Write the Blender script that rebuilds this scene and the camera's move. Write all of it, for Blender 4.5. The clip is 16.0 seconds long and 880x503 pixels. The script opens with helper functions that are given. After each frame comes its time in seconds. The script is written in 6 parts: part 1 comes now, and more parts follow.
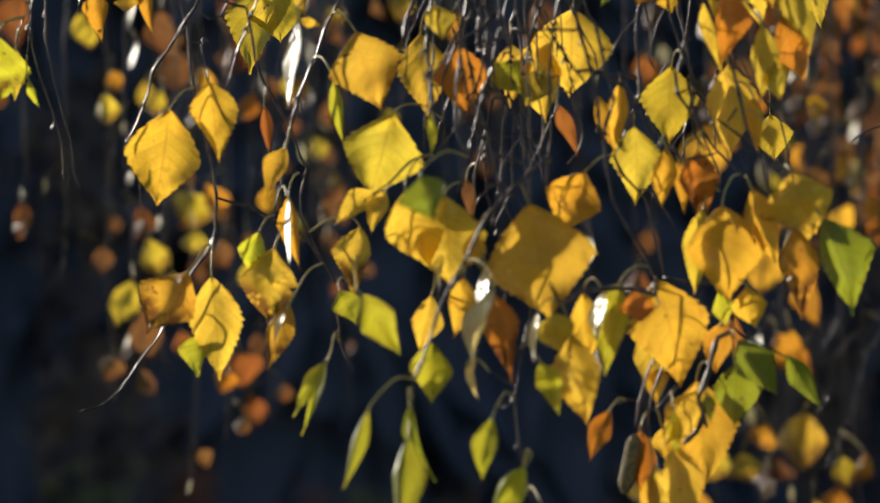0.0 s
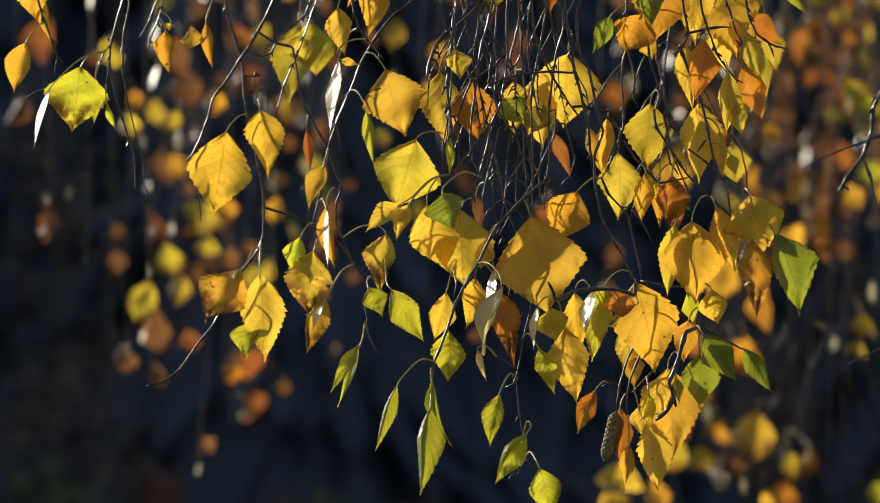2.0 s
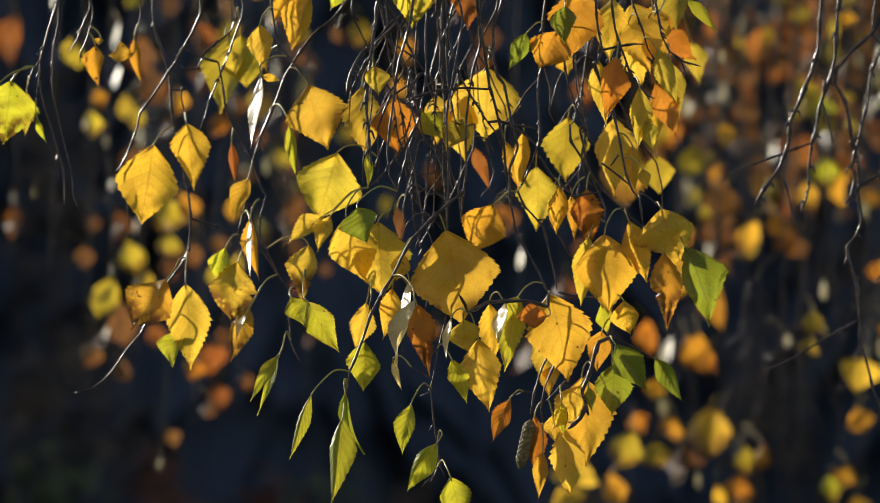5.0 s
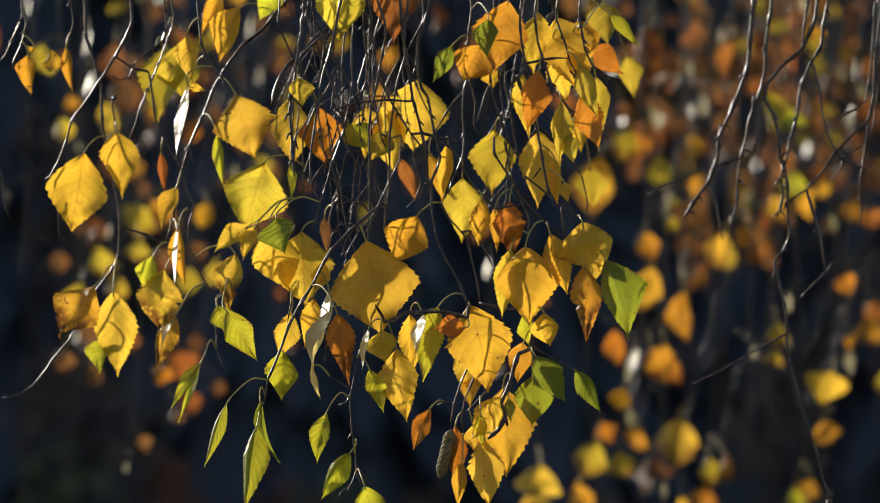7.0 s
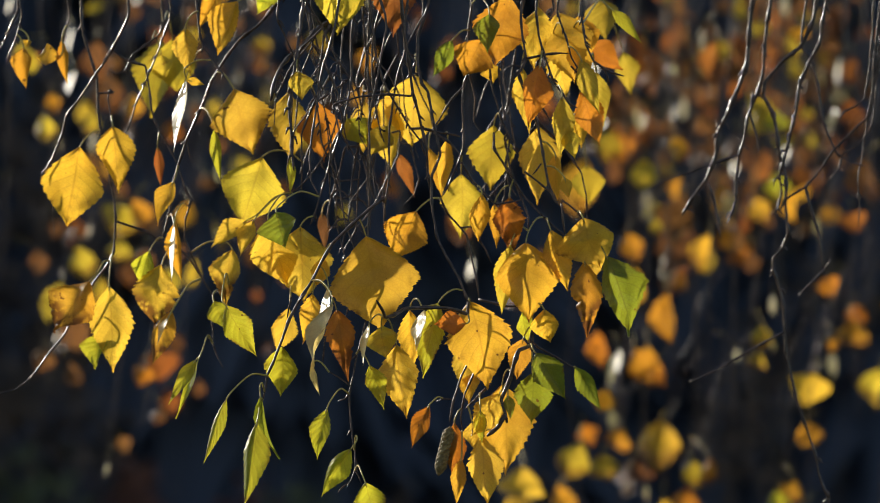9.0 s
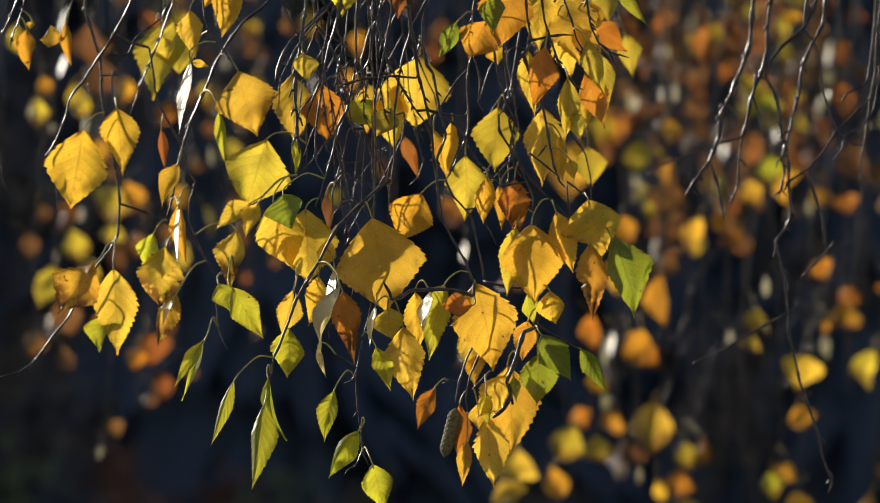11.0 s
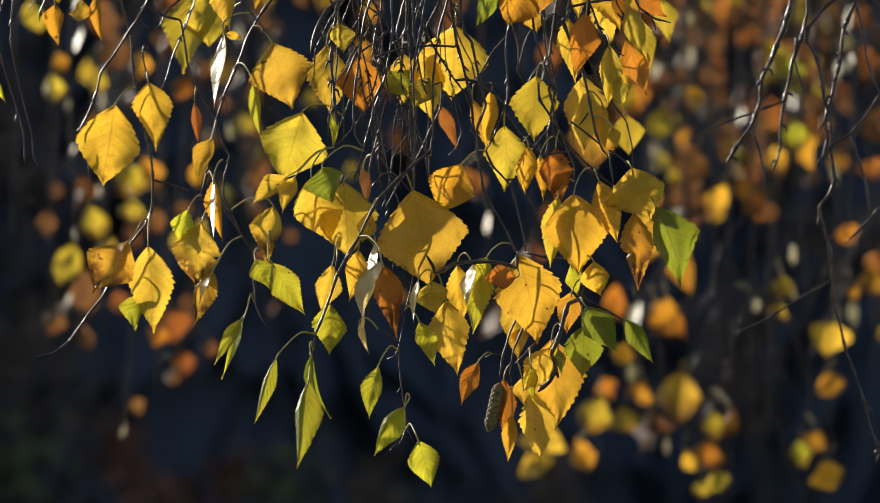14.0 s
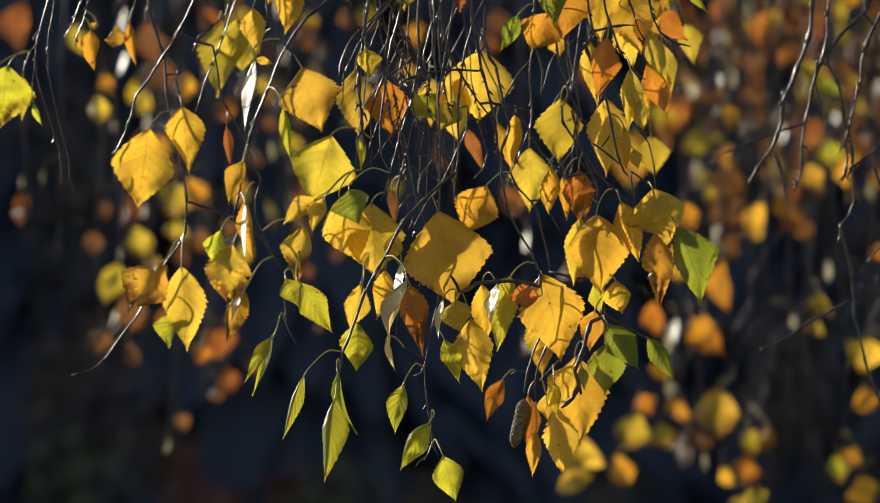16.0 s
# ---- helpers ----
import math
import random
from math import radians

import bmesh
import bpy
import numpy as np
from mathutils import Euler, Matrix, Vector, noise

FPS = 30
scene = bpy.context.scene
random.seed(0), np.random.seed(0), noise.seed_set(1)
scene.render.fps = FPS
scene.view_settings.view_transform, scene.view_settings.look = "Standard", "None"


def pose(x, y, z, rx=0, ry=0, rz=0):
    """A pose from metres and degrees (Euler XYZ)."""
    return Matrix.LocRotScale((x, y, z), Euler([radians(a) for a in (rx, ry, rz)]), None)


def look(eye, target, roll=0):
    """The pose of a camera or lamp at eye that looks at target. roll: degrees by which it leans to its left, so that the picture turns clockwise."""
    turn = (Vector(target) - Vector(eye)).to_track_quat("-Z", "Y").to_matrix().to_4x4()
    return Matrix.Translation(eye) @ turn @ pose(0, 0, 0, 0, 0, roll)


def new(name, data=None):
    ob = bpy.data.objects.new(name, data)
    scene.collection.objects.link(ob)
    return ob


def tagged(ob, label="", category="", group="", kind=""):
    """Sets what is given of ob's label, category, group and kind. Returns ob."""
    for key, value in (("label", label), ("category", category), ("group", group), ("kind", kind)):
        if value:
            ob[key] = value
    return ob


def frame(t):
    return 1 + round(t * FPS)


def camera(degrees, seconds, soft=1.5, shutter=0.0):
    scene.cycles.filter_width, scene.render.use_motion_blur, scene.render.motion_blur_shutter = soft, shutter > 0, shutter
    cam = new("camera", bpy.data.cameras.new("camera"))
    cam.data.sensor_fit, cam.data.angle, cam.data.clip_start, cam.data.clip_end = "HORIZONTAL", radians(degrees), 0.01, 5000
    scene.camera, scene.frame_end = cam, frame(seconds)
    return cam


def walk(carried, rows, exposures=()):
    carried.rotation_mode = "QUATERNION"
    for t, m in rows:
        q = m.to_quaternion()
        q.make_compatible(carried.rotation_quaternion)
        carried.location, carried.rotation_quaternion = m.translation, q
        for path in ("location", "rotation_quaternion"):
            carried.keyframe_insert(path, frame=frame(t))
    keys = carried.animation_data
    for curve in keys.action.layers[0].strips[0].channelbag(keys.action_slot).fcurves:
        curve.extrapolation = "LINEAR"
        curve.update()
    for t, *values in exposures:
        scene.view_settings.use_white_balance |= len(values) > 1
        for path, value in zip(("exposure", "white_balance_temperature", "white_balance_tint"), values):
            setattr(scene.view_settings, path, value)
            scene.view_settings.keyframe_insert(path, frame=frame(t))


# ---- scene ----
cam = camera(18.0, 16.0, 0.6)
cam.data.dof.use_dof = True
cam.data.dof.focus_distance = 1.55
cam.data.dof.aperture_fstop = 8.2


def held(x, y, z, tilt, pan, lean):
    """A hand-held pose: tilt up, pan to the left and lean, in degrees."""
    return pose(x, y, z, 90 + tilt, 0, pan) @ pose(0, 0, 0, 0, 0, lean)


PATH = [
    (0.0, held(-0.0308, -1.3230, 1.6919, -0.409, 1.497, -1.103)),
    (0.5, held(-0.0346, -1.4044, 1.6958, -0.617, 1.281, -1.066)),
    (1.0, held(-0.0594, -1.4699, 1.6989, -0.655, 0.609, -0.796)),
    (1.5, held(-0.0762, -1.5405, 1.6981, -0.536, 0.184, -0.740)),
    (2.0, held(-0.0589, -1.5774, 1.6886, -0.132, 0.538, -0.097)),
    (2.5, held(-0.0402, -1.6116, 1.6889, -0.119, 0.775, -0.310)),
    (3.0, held(-0.0158, -1.6336, 1.6917, -0.209, 1.194, -0.558)),
    (5.5, held(0.0046, -1.6124, 1.7096, -0.598, 0.832, 0.096)),
    (6.0, held(0.0372, -1.6206, 1.7098, -0.505, 1.410, 0.252)),
    (6.5, held(0.0549, -1.6281, 1.7102, -0.426, 1.605, 0.341)),
    (7.0, held(0.0611, -1.6259, 1.7112, -0.458, 1.504, 0.563)),
    (7.5, held(0.0626, -1.6180, 1.7056, -0.373, 1.353, 1.162)),
    (8.0, held(0.0547, -1.6111, 1.7030, -0.251, 1.096, 1.145)),
    (10.5, held(0.0256, -1.6259, 1.7056, -0.501, 0.245, 0.566)),
    (11.0, held(0.0206, -1.6165, 1.7026, -0.618, 0.171, 0.704)),
    (11.5, held(0.0046, -1.5903, 1.6991, -0.768, -0.186, 0.527)),
    (12.0, held(-0.0033, -1.5841, 1.6985, -0.857, -0.304, 0.130)),
    (12.5, held(-0.0033, -1.6098, 1.7018, -0.940, -0.180, -0.077)),
    (13.0, held(0.0025, -1.6216, 1.7035, -1.046, 0.091, -0.118)),
    (13.5, held(-0.0010, -1.6177, 1.7049, -1.167, 0.143, -0.297)),
    (14.0, held(-0.0049, -1.5882, 1.7023, -1.199, 0.107, -0.185)),
    (14.5, held(-0.0053, -1.5735, 1.6968, -0.975, 0.208, -0.226)),
    (15.0, held(-0.0010, -1.5915, 1.6990, -0.935, 0.501, -0.427)),
    (15.5, held(0.0084, -1.6244, 1.7016, -0.834, 1.044, -0.373)),
    (16.0, held(0.0151, -1.6245, 1.7051, -0.865, 1.335, -0.341)),
]
walk(cam, PATH, [(0.0, 0.29), (16.0, 0.29)])

# ---- light: low autumn sun behind the branches, clear sky ----
SUN = Vector((-0.70, 0.62, 0.30)).normalized()
world = bpy.data.worlds.new("world")
scene.world = world
world.use_nodes = True
wn = world.node_tree.nodes
sky = wn.new("ShaderNodeTexSky")
sky.sky_type = 'NISHITA'
sky.sun_disc = False
sky.sun_elevation = math.asin(SUN.z)
sky.sun_rotation = math.atan2(SUN.x, SUN.y)
wn["Background"].inputs["Strength"].default_value = 0.15
world.node_tree.links.new(sky.outputs[0], wn["Background"].inputs["Color"])
sun_data = bpy.data.lights.new("sun", 'SUN')
sun_data.energy = 5.0
sun_data.angle = radians(0.55)
sun_data.color = (1.0, 0.93, 0.82)
sun = new("sun", sun_data)
sun.matrix_world = look(SUN * 30, (0, 0, 0))


# ---- materials ----
class Nodes:
    """Short hand for a node tree."""

    def __init__(self, name):
        self.mat = bpy.data.materials.new(name)
        self.mat.use_nodes = True
        self.t = self.mat.node_tree
        self.t.nodes.clear()

    def add(self, kind, **values):
        n = self.t.nodes.new("ShaderNode" + kind)
        for k, v in values.items():
            n.inputs[k.replace("_", " ")].default_value = v
        return n

    def link(self, a, b):
        self.t.links.new(a, b)

    def math(self, op, a, b=0.0, c=0.0):
        n = self.t.nodes.new("ShaderNodeMath")
        n.operation = op
        for i, v in enumerate((a, b, c)):
            if isinstance(v, (int, float)):
                n.inputs[i].default_value = v
            else:
                self.link(v, n.inputs[i])
        return n.outputs[0]

    def mix(self, fac, a, b):
        n = self.t.nodes.new("ShaderNodeMix")
        n.data_type = 'RGBA'
        for i, v in ((0, fac), (6, a), (7, b)):
            if isinstance(v, float):
                n.inputs[i].default_value = v
            elif isinstance(v, tuple):
                n.inputs[i].default_value = (*v, 1)
            else:
                self.link(v, n.inputs[i])
        return n.outputs[2]

    def ramp(self, fac, lo, hi):
        n = self.t.nodes.new("ShaderNodeMapRange")
        n.interpolation_type = 'SMOOTHSTEP'
        n.inputs[1].default_value, n.inputs[2].default_value = lo, hi
        self.link(fac, n.inputs[0])
        return n.outputs[0]


def leaf_material(name, colour, glow, rust, spots, rough=0.30, waxy=False):
    """A birch leaf: side veins, blotches, rusty spots; light shines through it."""
    m = Nodes(name)
    uv = m.add("UVMap").outputs[0]
    sep = m.add("SeparateXYZ")
    m.link(uv, sep.inputs[0])
    s, v = sep.outputs[0], sep.outputs[1]
    side = m.math('ABSOLUTE', m.math('MULTIPLY_ADD', v, 2.0, -1.0))
    info = m.add("ObjectInfo")
    rnd = info.outputs["Random"]
    co = m.add("TexCoord").outputs["Object"]
    shift = m.t.nodes.new("ShaderNodeVectorMath")
    shift.operation = 'ADD'
    m.link(co, shift.inputs[0])
    comb = m.add("CombineXYZ")
    m.link(m.math('MULTIPLY', rnd, 7.0), comb.inputs[0])
    m.link(m.math('MULTIPLY', rnd, 3.0), comb.inputs[1])
    m.link(comb.outputs[0], shift.inputs[1])

    def cloud(scale, detail=3.0, rough=0.6):
        n = m.add("TexNoise", Scale=scale, Detail=detail, Roughness=rough)
        m.link(shift.outputs[0], n.inputs["Vector"])
        return n.outputs[0]

    # side veins run forward from the midrib, seven or so a side
    q = m.math('FRACT', m.math('MULTIPLY_ADD', side, -1.9, m.math('MULTIPLY', s, 7.5)))
    vein = m.math('ABSOLUTE', m.math('SUBTRACT', q, 0.5))          # 0 on the vein, 0.5 between
    line = m.math('SUBTRACT', 1.0, m.ramp(vein, 0.015, 0.075))
    rib = m.math('SUBTRACT', 1.0, m.ramp(side, 0.012, 0.055))
    both = m.math('MAXIMUM', m.math('MULTIPLY', line, 0.85), rib)
    blotch = m.ramp(cloud(55.0), 0.35, 0.68)
    fine = m.ramp(cloud(420.0, 4.0), 0.25, 0.8)
    cells = m.add("TexVoronoi", Scale=520.0)
    cells.feature = 'DISTANCE_TO_EDGE'
    m.link(shift.outputs[0], cells.inputs["Vector"])
    net = m.math('SUBTRACT', 1.0, m.ramp(cells.outputs[0], 0.02, 0.14))
    fleck = m.ramp(cloud(170.0, 1.5, 0.5), 0.74 - 0.05 * spots, 0.76 - 0.05 * spots)
    edge = m.math('MULTIPLY', m.ramp(m.math('MAXIMUM', side, s), 0.72, 1.0), m.ramp(cloud(120.0), 0.5, 0.68))
    wear = m.math('MULTIPLY', m.ramp(cloud(75.0, 5.0), 0.62, 0.72), min(1.0, 0.25 + spots))
    if spots:
        tip = m.math('MULTIPLY', m.ramp(m.math('MULTIPLY_ADD', side, 0.25, s), 0.52, 0.82), m.ramp(cloud(140.0, 4.0), 0.36, 0.52))
        wear = m.math('MAXIMUM', wear, m.math('MULTIPLY', tip, 0.9))
    bad = m.math('MAXIMUM', m.math('MULTIPLY', fleck, 0.85), m.math('MAXIMUM', m.math('MULTIPLY', edge, 0.8), wear))
    dark = tuple(c * 0.72 for c in colour)
    hue = m.add("HueSaturation")
    m.link(m.math('MULTIPLY_ADD', rnd, 0.012, 0.494), hue.inputs["Hue"])
    m.link(m.math('MULTIPLY_ADD', rnd, 0.35, 0.82), hue.inputs["Value"])
    base = m.mix(m.math('MULTIPLY', blotch, 0.55), colour, dark)
    base = m.mix(m.math('MULTIPLY', fine, 0.25), base, dark)
    m.link(base, hue.inputs["Color"])
    base = m.mix(m.math('MULTIPLY', both, 0.30), hue.outputs[0], tuple(min(1, c * 1.25 + 0.03) for c in colour))
    base = m.mix(bad, base, rust)
    hue2 = m.add("HueSaturation")
    m.link(m.math('MULTIPLY_ADD', rnd, 0.012, 0.494), hue2.inputs["Hue"])
    m.link(m.math('MULTIPLY_ADD', rnd, 0.22, 0.92), hue2.inputs["Value"])
    thru = m.mix(m.math('MULTIPLY', blotch, 0.5), glow, tuple(c * f for c, f in zip(glow, (0.8, 0.68, 0.6))))
    thru = m.mix(m.math('MULTIPLY', fine, 0.2), thru, tuple(c * 0.7 for c in glow))
    m.link(thru, hue2.inputs["Color"])
    thru = m.mix(m.math('MULTIPLY', both, 0.58), hue2.outputs[0], tuple(c * f for c, f in zip(glow, (0.62, 0.5, 0.5))))
    thru = m.mix(m.math('MULTIPLY', net, 0.22), thru, tuple(c * f for c, f in zip(glow, (0.55, 0.42, 0.4))))
    thru = m.mix(bad, thru, tuple(c * 0.8 for c in rust))
    bump = m.add("Bump", Strength=0.12 if waxy else 0.42, Distance=0.00034)
    m.link(m.math('ADD', m.math('MULTIPLY', m.ramp(vein, 0.0, 0.42), 0.75), m.math('MULTIPLY', fine, 0.35)), bump.inputs["Height"])
    p = m.add("BsdfPrincipled", Roughness=0.36)
    m.link(m.math('MULTIPLY_ADD', blotch, 0.02 if waxy else 0.16, rough), p.inputs["Roughness"])
    p.inputs["Specular IOR Level"].default_value = 0.85 if waxy else 0.36
    m.link(base, p.inputs["Base Color"])
    m.link(bump.outputs[0], p.inputs["Normal"])
    tr = m.add("BsdfTranslucent")
    m.link(thru, tr.inputs["Color"])
    m.link(bump.outputs[0], tr.inputs["Normal"])
    mixed = m.add("MixShader", Fac=0.62)
    m.link(p.outputs[0], mixed.inputs[1])
    m.link(tr.outputs[0], mixed.inputs[2])
    out = m.add("OutputMaterial")
    m.link(mixed.outputs[0], out.inputs[0])
    return m.mat


RUST = (0.16, 0.055, 0.015)
HUES = {
    "yellow": ((0.56, 0.36, 0.028), (0.867, 0.552, 0.053)),
    "gold": ((0.53, 0.29, 0.020), (0.867, 0.499, 0.041)),
    "lemon": ((0.47, 0.36, 0.028), (0.784, 0.579, 0.051)),
    "ochre": ((0.45, 0.21, 0.016), (0.774, 0.383, 0.031)),
    "orange": ((0.40, 0.17, 0.020), (0.608, 0.223, 0.020)),
    "rust": ((0.26, 0.09, 0.030), (0.390, 0.138, 0.026)),
    "lime": ((0.26, 0.28, 0.024), (0.620, 0.585, 0.034)),
    "olive": ((0.34, 0.27, 0.028), (0.590, 0.424, 0.035)),
    "green": ((0.075, 0.105, 0.024), (0.290, 0.330, 0.022)),
    # brown also carries the shade on twigs deeper in, put into its colour
    "brown": ((0.15, 0.080, 0.035), (0.205, 0.092, 0.028)),
    # the next two are paler copies that paint sun glints on leaves
    "pale": ((0.62, 0.50, 0.20), (0.850, 0.660, 0.200)),
    "sunglint": ((0.60, 0.52, 0.26), (0.760, 0.620, 0.200)),
}
GLOSS = {"pale": 0.37, "sunglint": 0.30}        # roughness of the two pale hues that stand for sun glints
LEAF = {}
for hue_name, (c0, c1) in HUES.items():
    for spotted in (0, 1):
        LEAF[hue_name, spotted] = leaf_material(hue_name + ("_spotted" if spotted else "_leaf"), c0, c1, RUST, float(spotted), GLOSS.get(hue_name, 0.30), hue_name in GLOSS)


def bark_material(name, dark, light, rough, scale, wax=0.0):
    m = Nodes(name)
    co = m.add("TexCoord").outputs["Object"]
    n1 = m.add("TexNoise", Scale=scale, Detail=4.0)
    n2 = m.add("TexNoise", Scale=scale * 5, Detail=3.0)
    m.link(co, n1.inputs["Vector"])
    m.link(co, n2.inputs["Vector"])
    col = m.mix(m.ramp(n1.outputs[0], 0.35, 0.7), dark, light)
    col = m.mix(m.math('MULTIPLY', m.ramp(n2.outputs[0], 0.64, 0.70), 0.6), col, tuple(min(0.6, c * 2.4) for c in light))
    bump = m.add("Bump", Strength=0.5, Distance=0.0004)
    m.link(n2.outputs[0], bump.inputs["Height"])
    p = m.add("BsdfPrincipled", Roughness=rough)
    p.inputs["Specular IOR Level"].default_value = 0.22 if wax else 0.45
    p.inputs["Coat Weight"].default_value = wax
    p.inputs["Coat Roughness"].default_value = 0.2
    m.link(col, p.inputs["Base Color"])
    m.link(bump.outputs[0], p.inputs["Normal"])
    out = m.add("OutputMaterial")
    m.link(p.outputs[0], out.inputs[0])
    return m.mat


BARK = bark_material("twig_bark", (0.026, 0.015, 0.011), (0.092, 0.056, 0.045), 0.38, 240.0, 0.22)
LIMB_BARK = bark_material("limb_bark", (0.08, 0.07, 0.06), (0.30, 0.28, 0.25), 0.7, 30.0)
STALK = bark_material("stalk", (0.26, 0.20, 0.045), (0.42, 0.31, 0.07), 0.36, 300.0)
CATKIN = bark_material("catkin_scales", (0.10, 0.072, 0.026), (0.22, 0.16, 0.06), 0.65, 500.0)
# blue-black, darker than real needles: part of the wood's shade is in the colour
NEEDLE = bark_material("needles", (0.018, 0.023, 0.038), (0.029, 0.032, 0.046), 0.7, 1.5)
SOIL = bark_material("meadow_soil", (0.030, 0.032, 0.014), (0.07, 0.062, 0.03), 0.9, 1.3)


# ---- builders ----
def part(name, bm, material, parent, label=""):
    """Links a bmesh as one mesh object under a thing or part."""
    me = bpy.data.meshes.new(name)
    bm.to_mesh(me)
    bm.free()
    me.materials.append(material)
    ob = new(name, me)
    ob.parent = parent
    if label:
        tagged(ob, label)
    return ob


def smooth_line(points, step):
    """A rounded line through the points (Catmull-Rom), cut into short steps."""
    p = [Vector(q) for q in points]
    p = [2 * p[0] - p[1]] + p + [2 * p[-1] - p[-2]]
    out = []
    for a, b, c, d in zip(p, p[1:], p[2:], p[3:]):
        n = max(2, int((c - b).length / step))
        for i in range(n):
            t = i / n
            out.append(0.5 * (2 * b + (c - a) * t + (2 * a - 5 * b + 4 * c - d) * t * t + (3 * b - a - 3 * c + d) * t ** 3))
    return out + [p[-2]]


def kinked_line(points, step):
    """Straight runs between the points with short, barely rounded bends."""
    p = [Vector(q) for q in points]
    cut = [p[0]]
    for a, b, c in zip(p, p[1:], p[2:]):
        cut += [b.lerp(a, 0.07), b.lerp(c, 0.07)]
    cut.append(p[-1])
    out = []
    for a, b in zip(cut, cut[1:]):
        n = max(1, int((b - a).length / step))
        out += [a.lerp(b, i / n) for i in range(n)]
    return out + [cut[-1]]


def tube(points, r0, r1, sides=6, step=0.004, knots=0.0, seed=0, wander=0.0):
    """A tapered stem through the points, with swollen, slightly kinked nodes."""
    rnd = random.Random(seed)
    line = (kinked_line if wander else smooth_line)(points, step)
    if wander:
        off, goal, bent, left = Vector(), Vector(), [], 0.0
        for i, q in enumerate(line):
            left -= (q - line[i - 1]).length if i else 0.0
            if left <= 0.0:
                span = left = rnd.uniform(0.009, 0.022)
                off, goal = goal, Vector((rnd.choice((-1, 1)) * rnd.uniform(0.4, 1.0), rnd.uniform(-1, 1), 0)) * wander
            bent.append(q + goal + (off - goal) * (left / span))
        line = bent
    bm = bmesh.new()
    rings, run, node = [], 0.0, rnd.uniform(0.008, 0.02)
    for i, q in enumerate(line):
        ahead = (line[min(i + 1, len(line) - 1)] - line[max(i - 1, 0)]).normalized()
        across = ahead.cross(Vector((0.13, 1, 0.07))).normalized()
        other = ahead.cross(across)
        if i:
            run += (q - line[i - 1]).length
        r = r0 + (r1 - r0) * i / (len(line) - 1)
        if knots:
            if run > node + 0.003:
                node = run + rnd.uniform(0.010, 0.024)
            r *= 1 + knots * max(0.0, 1 - abs(run - node) / 0.0035) + rnd.uniform(-0.05, 0.05)
        if i == len(line) - 1:
            r *= 0.45
        rings.append([bm.verts.new(q + (across * math.cos(a) + other * math.sin(a)) * r)
                      for a in (2 * math.pi * k / sides for k in range(sides))])
    for a, b in zip(rings, rings[1:]):
        for k in range(sides):
            bm.faces.new((a[k], a[(k + 1) % sides], b[(k + 1) % sides], b[k])).smooth = True
    bm.faces.new(rings[0][::-1])
    bm.faces.new(rings[-1])
    return bm


